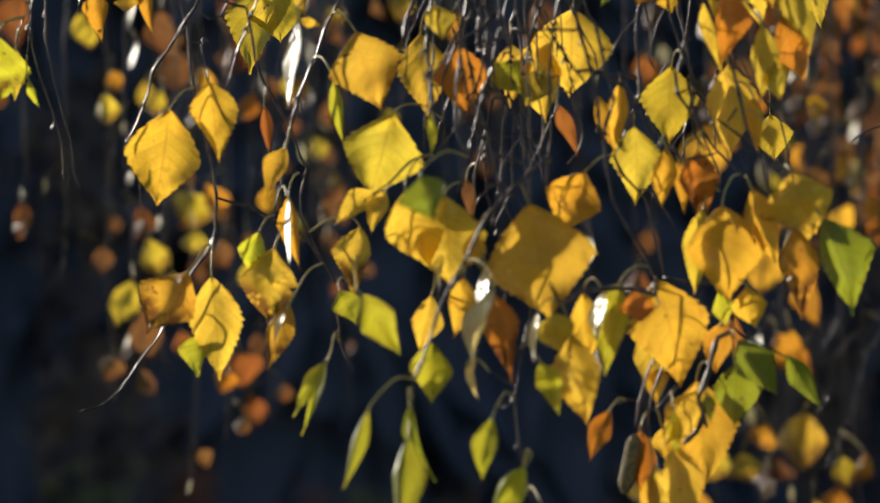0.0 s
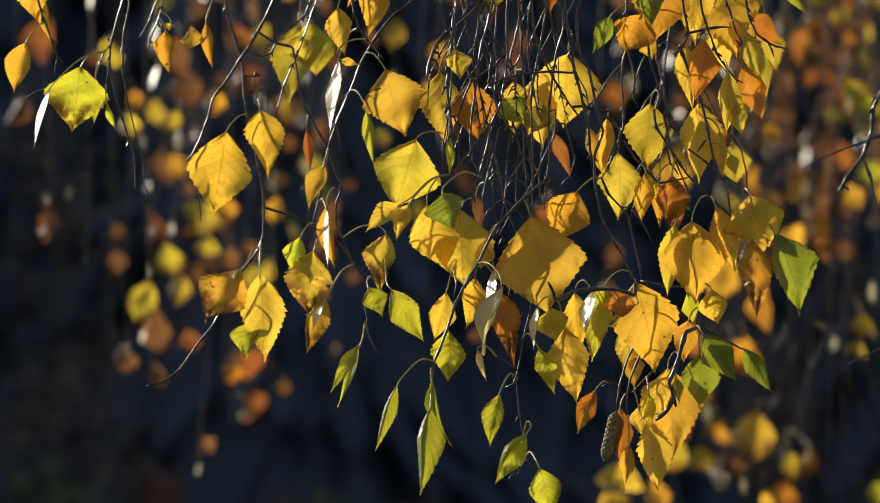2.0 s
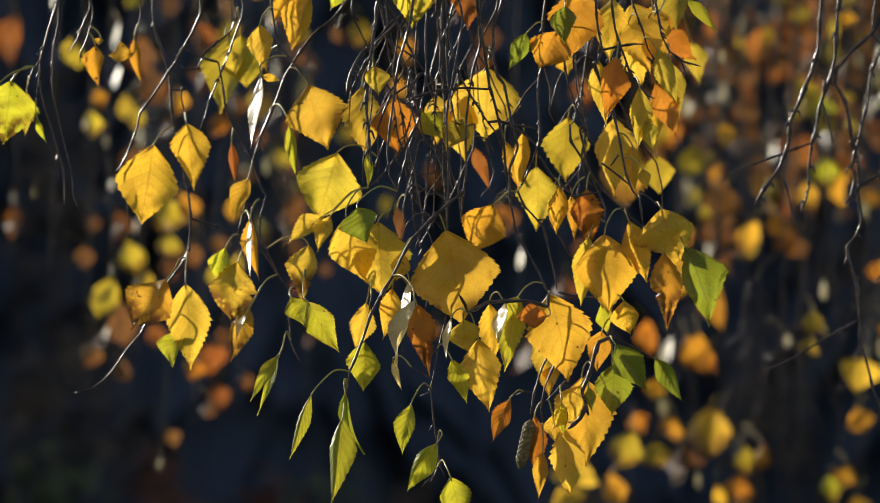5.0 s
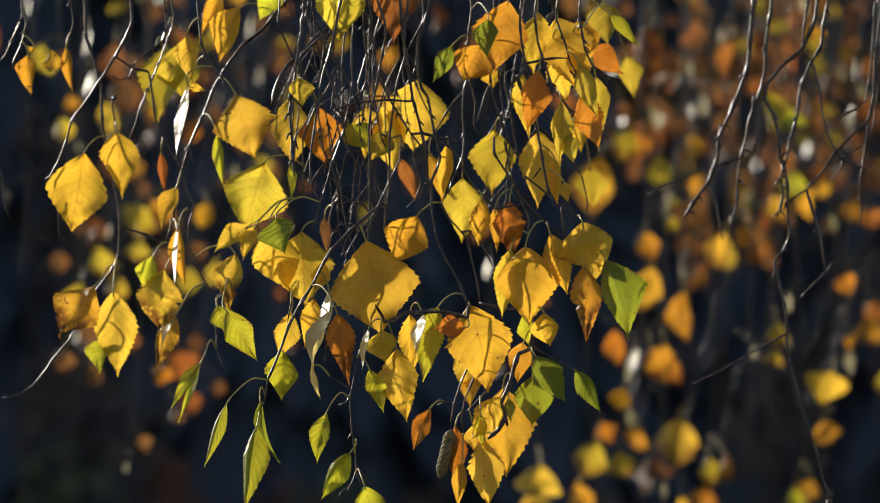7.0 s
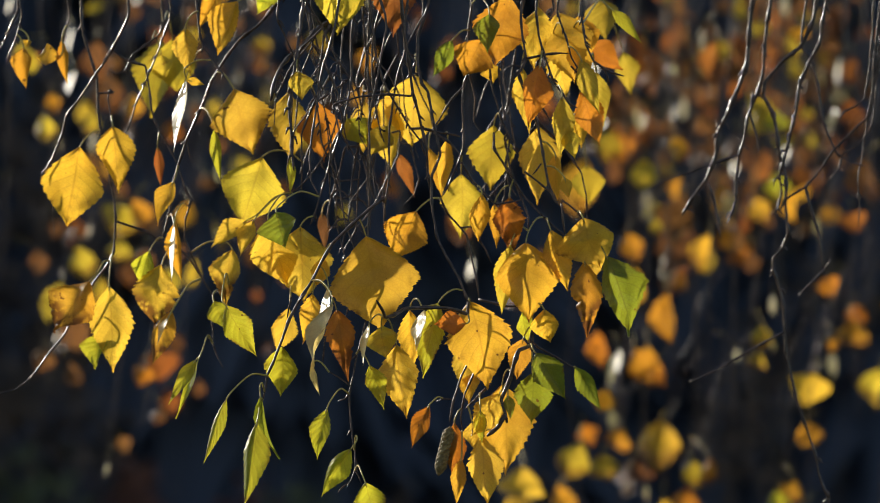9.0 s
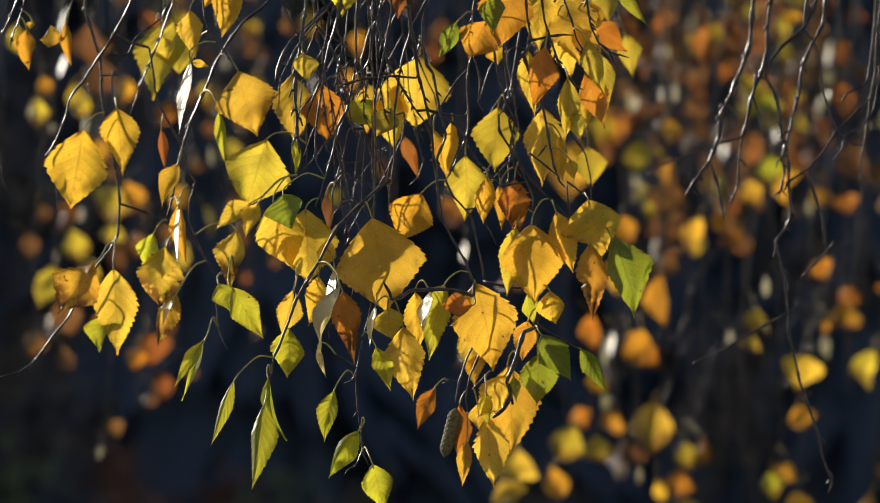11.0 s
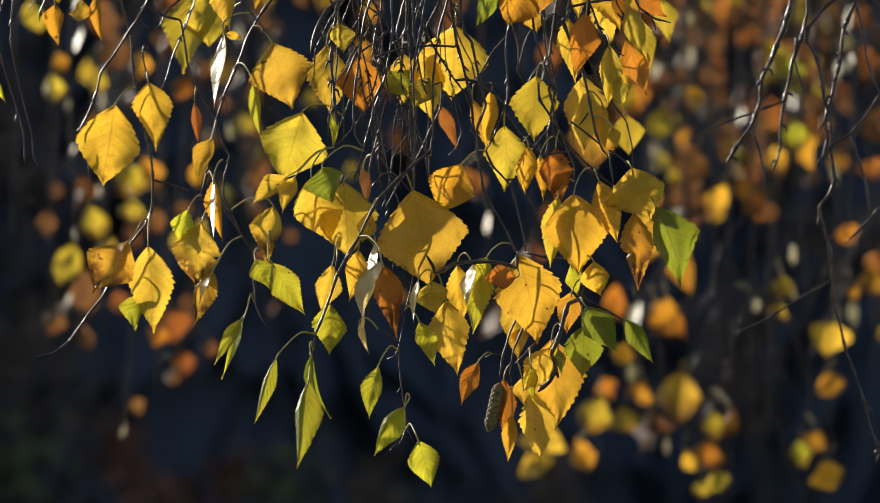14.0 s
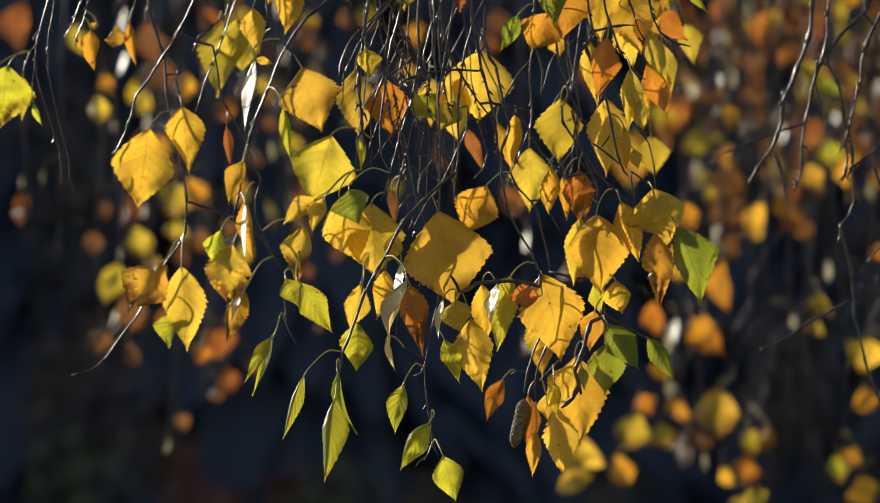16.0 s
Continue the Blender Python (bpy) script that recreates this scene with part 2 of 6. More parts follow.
def leaf_mesh(length, width, fold=0.2, curl=0.2, seed=0, rows=84, half=4, widest=0.37, tooth=0.082, round_tip=False, crumple=0.05, rim=None):
    """A birch blade: broad near the base, drawn-out tip, double-toothed edge. Base at the origin, tip along y."""
    rnd = random.Random(seed)
    bm = bmesh.new()
    uv = bm.loops.layers.uv.new("uv")
    widest += rnd.uniform(-0.05, 0.05)
    sharp = rnd.uniform(1.2, 1.6)
    blunt = rnd.uniform(0.62, 0.9)
    if width > 0.78 * length:
        widest += 0.04
    straight = rnd.uniform(0.10, 0.34)
    if round_tip:
        blunt, sharp, straight = rnd.uniform(0.55, 0.7), rnd.uniform(1.5, 1.9), 0.1
    lean = rnd.uniform(-0.03, 0.03)
    ripple, phase = rnd.uniform(0.03, 0.09) * min(1.0, crumple / 0.045), rnd.uniform(0, 6)
    twist = rnd.uniform(-0.24, 0.24) * min(1.0, crumple / 0.045)
    teeth = rnd.choice((11, 13, 15))
    size = [rnd.uniform(0.35, 1.4) for _ in range(40)]
    roll = rnd.uniform(-0.14, 0.18) * min(1.0, crumple / 0.045)
    bites = [(rnd.uniform(0.3, 0.9), rnd.uniform(0.03, 0.07), rnd.uniform(0.12, 0.35), rnd.choice((-1, 1))) for _ in range(int(crumple * 12))]
    grid = []
    for i in range(rows + 1):
        s = i / rows
        if s < widest:
            w = (1 - straight) * math.sin(math.pi / 2 * s / widest) ** blunt + straight * s / widest
        else:
            k = (s - widest) / (1 - widest)
            w = ((1 - straight) * (1 - k ** sharp) + straight * (1 - k)) * (1 - 0.34 * k ** 2.4) * (1 - 0.55 * max(0.0, (k - 0.74) / 0.26) * (1.0 if k < 0.96 else 0.0))
        row = []
        for j in range(-half, half + 1):
            v = j / half
            hw = width / 2 * w * (1 + (rnd.uniform(-0.02, 0.02) if abs(j) == half else 0))
            if abs(j) == half and 0.10 < s < 0.95:
                f = (s * teeth + (0.4 if j > 0 else 0)) % 1
                hw += min(width, 0.62 * length) * tooth * size[int(s * teeth) + (20 if j > 0 else 0)] * (f - 0.5) * (1.2 - s) + width * 0.010 * (i % 2)
            hw *= 1 + 0.06 * noise.noise(Vector((s * 3.1, 5.0 if j > 0 else 9.0, seed * 0.37)))
            for at, wide, deep_cut, which in bites:
                if which * j > 0:
                    hw *= 1 - deep_cut * max(0.0, 1 - abs(s - at) / wide)
            x = v * hw + lean * length * math.sin(math.pi * s)
            y = s * length + (abs(v) * hw * 0.22 if abs(j) == half else 0) * (1 - s)
            z = fold * abs(x) * (1 - 0.4 * s)
            z += ripple * width * math.sin(6.5 * s + phase + (1.2 if v > 0 else 0)) * v * v
            z -= curl * length * (s - 0.25) ** 2 * (1 if s > 0.25 else 0.4)
            z += width * roll * abs(v) ** 3 * math.sin(math.pi * min(1.0, s * 1.1))
            z += width * crumple * 1.6 * noise.noise(Vector((v * 1.3, s * 3.2, seed * 0.71)))
            if rim is not None and v > 0.45:
                # one margin is rolled to an angle that gleams towards the camera
                x0 = x - (v - 0.42) * hw
                x, z = x0 + (v - 0.42) * hw * math.cos(rim), z + (v - 0.42) * hw * math.sin(rim)
            a = 0.0 if rim is not None else twist * (s - 0.3)
            x, z = x * math.cos(a) - z * math.sin(a), x * math.sin(a) + z * math.cos(a)
            row.append((bm.verts.new((x, y, z)), s, (v + 1) / 2))
        grid.append(row)
    for a, b in zip(grid, grid[1:]):
        for j in range(2 * half):
            quad = (a[j], a[j + 1], b[j + 1], b[j])
            f = bm.faces.new([q[0] for q in quad])
            f.smooth = True
            for lp, q in zip(f.loops, quad):
                lp[uv].uv = (q[1], q[2])
    return bm


def thing(name, base, label, category, group=""):
    ob = new(name)
    ob.location = base
    ob.empty_display_size = 0.01
    return tagged(ob, label, category, group)


COUNT = [0]


def twig(points, r0, r1, label, group="hanging birch twigs", category="twig"):
    """A hanging twig; radii in millimetres."""
    COUNT[0] += 1
    base = Vector(points[0])
    t = thing("birch_twig", base, label, category, group)
    bm = tube([Vector(p) - base for p in points], r0 * 0.00082, r1 * 0.00086, 7, 0.0030, 0.8 if r0 > 1.4 else 0.5, COUNT[0], 0.0005)
    part("stem", bm, BARK, t)
    line = kinked_line([Vector(p) - base for p in points], 0.004)
    rnd = random.Random(COUNT[0])
    for i in range(rnd.randint(6, 11)):
        k = rnd.randrange(len(line) // 4, len(line) - 1)
        set_bud(t, line[k], (line[k + 1] - line[k]).normalized(), rnd)
    if r0 > 1.4:
        for i in range(7):
            p = base + line[rnd.randrange(len(line) // 3, len(line) - 1)]
            side = rnd.choice((-1, 1)) * rnd.uniform(0.4, 1.0)
            shoot(t, [p, p + Vector((side * 0.003, 0, -0.0005)), p + Vector((side * 0.0045, -0.001, -rnd.uniform(0.002, 0.005)))], 1.0, 0.75)
    return t


bud_bm = bmesh.new()
bud_rings = []
for bz, br in ((0, 0.45), (0.25, 0.62), (0.6, 0.45), (1.0, 0.06)):
    bud_rings.append([bud_bm.verts.new((br * 0.001 * math.cos(a), br * 0.001 * math.sin(a), bz * 0.0042)) for a in (k * math.pi / 3 for k in range(6))])
for ra, rb in zip(bud_rings, bud_rings[1:]):
    for k in range(6):
        bud_bm.faces.new((ra[k], ra[(k + 1) % 6], rb[(k + 1) % 6], rb[k])).smooth = True
BUD = bpy.data.meshes.new("bud")
bud_bm.to_mesh(BUD)
bud_bm.free()
BUD.materials.append(BARK)


def set_bud(t, at, ahead, rnd):
    ob = new("bud", BUD)
    ob.parent = t
    out = Vector((rnd.choice((-1, 1)) * rnd.uniform(0.5, 1), rnd.uniform(-0.6, 0.6), 0))
    ob.matrix_basis = Matrix.Translation(at) @ (ahead * 0.8 + out * 0.7).to_track_quat('Z', 'Y').to_matrix().to_4x4()


def shoot(t, points, r0, r1):
    """A side shoot of a twig."""
    COUNT[0] += 1
    bm = tube([Vector(p) - t.location for p in points], r0 * 0.00084, r1 * 0.00086, 6, 0.0030, 0.6, COUNT[0], 0.0005)
    part("side_shoot", bm, BARK, t)


def leaf(t, source, base, tip, width, turn, hue, fold=None, curl=None, spot=0.0, rim=None):
    """A leaf from its base to its tip, turned about its midrib, on a stalk from the twig."""
    COUNT[0] += 1
    seed = COUNT[0] * 13
    rnd = random.Random(seed)
    fold = rnd.uniform(0.12, 0.58) if fold is None else fold
    curl = rnd.uniform(-0.08, 0.36) if curl is None else curl
    base, tip, source = Vector(base), Vector(tip), Vector(source)
    y = (tip - base).normalized()
    z = Vector((0.0, -1.0, 0.12))
    z = (z - y * z.dot(y)).normalized()
    m = Matrix((y.cross(z), y, z)).transposed().to_4x4()
    m = Matrix.Translation(base) @ m @ Matrix.Rotation(radians(turn), 4, 'Y')
    bm = leaf_mesh((tip - base).length, width * 1.10, fold, curl, seed, crumple=0.012 if curl == 0.0 else (0.02 if rim is not None else 0.06) + 0.09 * spot, half=4 if rim is None else 6, rim=rim if rim is None else radians(rim))
    ob = part("leaf", bm, LEAF[hue, 1 if spot > 0.25 else 0], t, LEAF_WORDS[hue])
    ob.matrix_basis = Matrix.Translation(-t.location) @ m
    # the stalk leaves the twig and bends over into the blade
    away = ((source - base).normalized() - y * 0.8).normalized()
    back = base + away * min(0.008, (base - source).length * 0.35)
    mid = (source + back) / 2 + Vector((0, 0, 0.10 * (base - source).length))
    inv = m.inverted()
    bend = [inv @ q for q in (source, mid, back, base, base + y * 0.003)]
    part("stalk", tube(bend, 0.00056, 0.00042, 6, 0.0012), STALK, ob)
    return ob


LEAF_WORDS = {
    "yellow": "bright yellow birch leaf, toothed edge", "gold": "golden yellow birch leaf", "lemon": "greenish yellow birch leaf",
    "ochre": "orange-yellow birch leaf", "orange": "orange birch leaf", "rust": "withered rust-brown birch leaf",
    "lime": "yellow-green birch leaf", "olive": "dull olive-yellow birch leaf", "green": "dark green birch leaf",
    "brown": "dull brown birch leaf", "pale": "pale straw-coloured birch leaf standing for a sun glint", "sunglint": "pale birch leaf painted and tilted as a sun glint",
}


def catkin(t, top, bottom, r):
    """A hanging seed catkin of small overlapping scales."""
    top, bottom = Vector(top) - t.location, Vector(bottom) - t.location
    bm = bmesh.new()
    n, sides, rings = 60, 20, []
    side = Vector((1, 0, 0.2))
    ahead = (bottom - top).normalized()
    a = (side - ahead * side.dot(ahead)).normalized()
    b = ahead.cross(a)
    for i in range(n + 1):
        s = i / n
        w = r * (0.12 + 0.88 * min(1.0, math.sin(math.pi * min(s, 0.16) / 0.32), math.sin(math.pi * min(1 - s, 0.22) / 0.44)))
        ring = []
        for k in range(sides):
            th = 2 * math.pi * k / sides
            scale = 1 + 0.10 * math.sin(th * 7 + (i // 3) * math.pi) * (0.2, 0.6, 1.0)[i % 3]
            ring.append(bm.verts.new(top + (bottom - top) * s + (a * math.cos(th) + b * math.sin(th)) * w * scale))
        rings.append(ring)
    for ra, rb in zip(rings, rings[1:]):
        for k in range(sides):
            bm.faces.new((ra[k], ra[(k + 1) % sides], rb[(k + 1) % sides], rb[k]))
    bm.faces.new(rings[0])
    bm.faces.new(rings[-1][::-1])
    part("catkin", bm, CATKIN, t, "ripe brown-green catkin of fine scales")


# blades for the twigs behind, in a few shapes; each hue has its own copy
FAR = {}
GLINT = (SUN + Vector((0, -1, 0))).normalized()  # halfway between sun and camera, so that a blade gleams in its view


def far_blade(hue, k):
    if (hue, k) not in FAR:
        if hue in GLOSS:
            bm = leaf_mesh(1.0, 1.0, 0.06, 0.04, 900 + k, 16, 2, 0.42, 0.03, True, 0.012)
        else:
            bm = leaf_mesh(1.0, 1.0, (0.1, 0.3, 0.22, 0.15, 0.4, 0.5, 0.3)[k], (0.1, 0.3, 0.05, 0.2, 0.4, 0.2, 0.5)[k], 900 + k, 18, 3, 0.44, 0.05, True, 0.09)
        me = bpy.data.meshes.new("leaf")
        bm.to_mesh(me)
        bm.free()
        me.materials.append(LEAF[hue, k % 2])
        FAR[hue, k] = me
    return FAR[hue, k]


FAR_TOP = 2.30
AXIS = {}


def far_twig(x, y, low, top=FAR_TOP, r0=1.3, r1=0.6, label="long hanging birch twig with a few orange and yellow leaves"):
    COUNT[0] += 1
    rnd = random.Random(COUNT[0])
    base = Vector((x + rnd.uniform(-0.03, 0.03), 1.17 + 0.05 * x if top == FAR_TOP else 1.70, top))
    t = thing("birch_twig", base, label, "twig", "twigs of the birch behind")
    pts = [Vector((0, 0, 0))]
    n = 6
    for i in range(1, n + 1):
        pts.append(Vector(((x - base.x) * i / n + rnd.uniform(-0.010, 0.010), (y - base.y) * min(1.0, i / 3) + rnd.uniform(-0.012, 0.012), (low - 0.02 - top) * i / n)))
    part("stem", tube(pts, r0 * 0.001, r1 * 0.001, 5, 0.012, 0.3, COUNT[0], 0.001), BARK, t)
    AXIS[t.name] = Vector((x - base.x, y - base.y, 0))
    return t


def far_leaf(t, at, w, h, hue):
    """A leaf of the soft curtain behind, w wide and h long as it hangs, about its middle."""
    COUNT[0] += 1
    rnd = random.Random(COUNT[0] * 7)
    at = Vector(at) - t.location
    ob = new("leaf", far_blade(hue, rnd.randrange(7)))
    ob.parent = t
    real = max(w, 0.72 * h)
    turn = math.degrees(math.acos(min(1.0, w / real))) * rnd.choice((-1, 1))
    if w > 0.85 * h:
        lean = rnd.uniform(20, 40) * rnd.choice((-1, 1))
    else:
        lean = rnd.uniform(-12, 12)
    sway = rnd.uniform(-28, 28)
    m = Matrix.Rotation(radians(sway), 4, 'Y') @ Matrix.Rotation(radians(-90 + lean), 4, 'X') @ Matrix.Rotation(radians(turn), 4, 'Y')
    m = m @ Matrix.Diagonal((real * 1.12, h * 1.12, h * 1.1, 1))
    # the pale blades are turned to flash the sun towards the camera
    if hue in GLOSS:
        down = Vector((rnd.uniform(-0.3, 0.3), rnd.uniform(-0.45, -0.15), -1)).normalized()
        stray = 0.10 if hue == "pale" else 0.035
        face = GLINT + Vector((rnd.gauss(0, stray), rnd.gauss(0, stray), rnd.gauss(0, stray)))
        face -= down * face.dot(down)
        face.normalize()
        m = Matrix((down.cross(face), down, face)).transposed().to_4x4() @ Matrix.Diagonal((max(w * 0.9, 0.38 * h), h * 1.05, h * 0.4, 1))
    ob.matrix_basis = Matrix.Translation(at) @ m @ Matrix.Translation((0, -0.5, 0))
    top = at + m @ Vector((0, -0.5, 0))
    inv = ob.matrix_basis.inverted()
    rise = (AXIS[t.name] - top) * 0.8
    rise.z = 0.014
    part("stalk", tube([inv @ q for q in (top + rise, top + rise * 0.55 + Vector((0, 0, 0.003)), top)], 0.02, 0.015, 4, 0.2), STALK, ob)
    return ob


# ---- the setting: ground and a dark wood edge beyond ----
def ground():
    bm = bmesh.new()
    n, size = 40, 600.0
    verts = {}
    for i in range(n + 1):
        for j in range(n + 1):
            a, b = 2 * i / n - 1, 2 * j / n - 1
            x, y = size * a * abs(a) ** 1.6, size * b * abs(b) ** 1.6
            z = 0.06 * noise.noise(Vector((x * 0.4, y * 0.4, 0)))
            verts[i, j] = bm.verts.new((x, y, z))
    for i in range(n):
        for j in range(n):
            bm.faces.new((verts[i, j], verts[i + 1, j], verts[i + 1, j + 1], verts[i, j + 1])).smooth = True
    tagged(part("ground", bm, SOIL, None), "dark autumn meadow ground", "ground", kind="structure")


ground()


def spruce(x, y, height, spread, seed):
    """A dense spruce, dark by its own shade and by shade put into the needle colour: trunk and tiers of drooping
    sprays.
    """
    rnd = random.Random(seed)
    t = thing("spruce_tree", (x, y, -0.05), "dark spruce in shade at the edge of the wood", "tree", "dark spruces")
    part("trunk", tube([(0, 0, 0), (0.02, 0, height * 0.5), (0, 0, height)], 0.12, 0.02, 8, 0.3), LIMB_BARK, t)
    bm = bmesh.new()
    z = 0.15
    while z < height:
        reach = spread * (1 - z / height) ** 0.8 + 0.1
        n = int(14 + reach * 16)
        for k in range(n):
            a = rnd.uniform(0, 2 * math.pi)
            d = Vector((math.cos(a), math.sin(a), 0))
            e = Vector((-d.y, d.x, 0))
            r = reach * rnd.uniform(0.65, 1.1)
            root = Vector((0, 0, z + rnd.uniform(-0.1, 0.1)))
            mid = root + d * r * 0.55 + Vector((0, 0, 0.03))
            end = root + d * r + Vector((0, 0, -rnd.uniform(0.3, 0.8) * r))
            w = (0.10 + 0.11 * r) * rnd.uniform(0.6, 1.3)
            v = [bm.verts.new(q) for q in (root, mid + e * w - Vector((0, 0, 0.16)), mid, mid - e * w - Vector((0, 0, 0.16)), end)]
            for f in ((0, 1, 2), (0, 2, 3), (1, 4, 2), (2, 4, 3)):
                bm.faces.new([v[q] for q in f])
        z += rnd.uniform(0.09, 0.14)
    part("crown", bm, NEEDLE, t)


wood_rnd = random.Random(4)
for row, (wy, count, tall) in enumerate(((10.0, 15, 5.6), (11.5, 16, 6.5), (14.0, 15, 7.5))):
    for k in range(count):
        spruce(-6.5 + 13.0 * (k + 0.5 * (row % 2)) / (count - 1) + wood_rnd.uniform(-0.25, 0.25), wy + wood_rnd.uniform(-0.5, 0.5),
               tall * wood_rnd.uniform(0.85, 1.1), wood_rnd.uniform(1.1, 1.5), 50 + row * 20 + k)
# taller hidden row, added to keep the sun off the trees in front
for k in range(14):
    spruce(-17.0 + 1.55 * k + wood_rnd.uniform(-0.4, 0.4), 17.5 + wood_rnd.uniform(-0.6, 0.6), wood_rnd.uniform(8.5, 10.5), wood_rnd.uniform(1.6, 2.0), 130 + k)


def shrub(x, y, z, size, words, material, seed):
    """A low, nearly bare shrub in the shade of the spruces: thin stems and a loose clump of withered leaves."""
    rnd = random.Random(seed)
    t = thing("shrub", (x, y, -0.05), words, "shrub", "low shrubs at the wood edge")
    bm = bmesh.new()
    for k in range(4):
        top = Vector((rnd.gauss(0, size * 0.5), rnd.gauss(0, size * 0.5), z + 0.05 + rnd.uniform(-0.4, 0.6) * size))
        part("stem", tube([(rnd.uniform(-0.05, 0.05), 0, 0), top * 0.55 + Vector((rnd.uniform(-0.08, 0.08), 0, 0)), top], 0.008, 0.003, 5, 0.1), BARK, t)
    for k in range(110):
        p = Vector((rnd.gauss(0, size * 0.42), rnd.gauss(0, size * 0.42), z + 0.05 + rnd.gauss(0, size * 0.45)))
        a = Vector((rnd.uniform(-1, 1), rnd.uniform(-1, 1), rnd.uniform(-1.2, 0.2))).normalized() * 0.055
        b = a.cross(Vector((rnd.uniform(-1, 1), rnd.uniform(-1, 1), rnd.uniform(-1, 1)))).normalized() * 0.017
        v = [bm.verts.new(q) for q in (p, p + a * 0.45 + b, p + a, p + a * 0.45 - b)]
        bm.faces.new((v[0], v[1], v[2]))
        bm.faces.new((v[0], v[2], v[3]))
    part("foliage", bm, material, t)


DULL = {
    "brown": bark_material("withered_brown_leaves", (0.060, 0.036, 0.022), (0.11, 0.062, 0.034), 0.7, 6.0),
    "red": bark_material("withered_red_leaves", (0.085, 0.026, 0.012), (0.15, 0.048, 0.02), 0.7, 6.0),
    "green": bark_material("dull_green_leaves", (0.040, 0.046, 0.014), (0.075, 0.08, 0.024), 0.7, 6.0),
}
shrub(-1.38, 7.40, 0.83, 0.17, "low shrub with dull green leaves in shade", DULL["green"], 300)
shrub(-1.07, 7.60, 0.83, 0.10, "low shrub with withered red-brown leaves", DULL["red"], 301)
shrub(-0.91, 7.30, 0.73, 0.13, "low shrub with withered red-brown leaves", DULL["red"], 302)
shrub(-0.72, 7.80, 0.75, 0.10, "low shrub with withered red-brown leaves", DULL["red"], 303)
shrub(-1.29, 8.00, 1.02, 0.22, "low half-bare shrub with withered brown leaves", DULL["brown"], 304)
shrub(-1.42, 8.20, 1.26, 0.15, "low half-bare shrub with withered brown leaves", DULL["brown"], 305)
shrub(-1.53, 7.90, 1.12, 0.16, "low half-bare shrub with withered brown leaves", DULL["brown"], 306)
shrub(-0.54, 7.50, 0.76, 0.14, "low shrub with dull green leaves in shade", DULL["green"], 307)
shrub(-0.23, 7.60, 0.71, 0.15, "low half-bare shrub with withered brown leaves", DULL["brown"], 308)
shrub(-1.47, 8.30, 1.78, 0.30, "low half-bare shrub with withered brown leaves", DULL["brown"], 309)
shrub(-1.60, 8.40, 2.02, 0.28, "low half-bare shrub with withered brown leaves", DULL["brown"], 310)
shrub(0.35, 7.80, 0.70, 0.16, "low half-bare shrub with withered brown leaves", DULL["brown"], 311)
shrub(1.06, 8.20, 1.26, 0.25, "low half-bare shrub with withered brown leaves", DULL["brown"], 312)
shrub(1.33, 8.30, 1.53, 0.25, "low half-bare shrub with withered brown leaves", DULL["brown"], 313)
shrub(0.93, 8.00, 0.99, 0.20, "low half-bare shrub with withered brown leaves", DULL["brown"], 314)

# ---- the birch whose limbs carry the twigs ----
BIRCH_BARK = bark_material("birch_bark", (0.10, 0.09, 0.08), (0.62, 0.60, 0.56), 0.6, 9.0)
birch = thing("birch_tree", (1.55, 0.55, -0.03), "white-barked birch trunk with slender drooping limbs", "tree")
part("trunk", tube([(0, 0, 0), (0.02, 0.0, 0.9), (-0.03, 0.02, 1.9), (0.0, 0.0, 2.9), (0.03, 0.02, 4.2)], 0.10, 0.03, 14, 0.05), BIRCH_BARK, birch)


def limb(points, r0, r1):
    part("limb", tube([Vector(p) - birch.location for p in points], r0, r1, 10, 0.03, 0.0, 3), LIMB_BARK, birch)


limb([(1.53, 0.55, 2.22), (1.1, 0.36, 2.12), (0.8, 0.25, 2.00), (0.45, 0.12, 1.952), (0.2, 0.01, 1.942), (-0.1, 0.0, 1.945), (-0.4, 0.05, 1.945), (-0.62, 0.08, 1.93)], 0.016, 0.005)
limb([(1.54, 0.56, 2.62), (1.25, 0.85, 2.46), (0.8, 1.21, 2.34), (0.4, 1.19, 2.31), (0.0, 1.17, 2.305), (-0.4, 1.15, 2.31), (-0.8, 1.13, 2.28)], 0.02, 0.007)
limb([(1.55, 0.57, 2.75), (1.35, 1.1, 2.58), (0.9, 1.65, 2.45), (0.4, 1.72, 2.41), (0.0, 1.70, 2.405), (-0.45, 1.68, 2.41), (-0.9, 1.65, 2.38)], 0.02, 0.007)

# ---- leafy twigs in front, and the bare ones beside them ----
t = twig([(-0.1872, 0.068, 1.9350), (-0.2039, 0.064, 1.8803), (-0.2002, 0.060, 1.8256), (-0.1935, 0.059, 1.8054), (-0.1904, 0.059, 1.7979), (-0.1891, 0.058, 1.7784), (-0.1877, 0.058, 1.7656), (-0.1843, 0.057, 1.7498), (-0.1816, 0.057, 1.7353), (-0.1793, 0.056, 1.7245), (-0.1779, 0.056, 1.7128), (-0.1786, 0.055, 1.6926), (-0.1836, 0.054, 1.6825), (-0.1903, 0.054, 1.6735), (-0.1993, 0.053, 1.6574), (-0.2077, 0.053, 1.6423), (-0.2154, 0.052, 1.6322), (-0.2227, 0.052, 1.6212), (-0.2284, 0.051, 1.6145), (-0.2361, 0.051, 1.6088), (-0.2471, 0.050, 1.6062)], 1.25, 0.60, "drooping birch twig with ten yellow-green and golden leaves")
shoot(t, [(-0.2225, 0.050, 1.6212), (-0.2266, 0.050, 1.6166), (-0.2272, 0.050, 1.6145)], 0.55, 0.40)
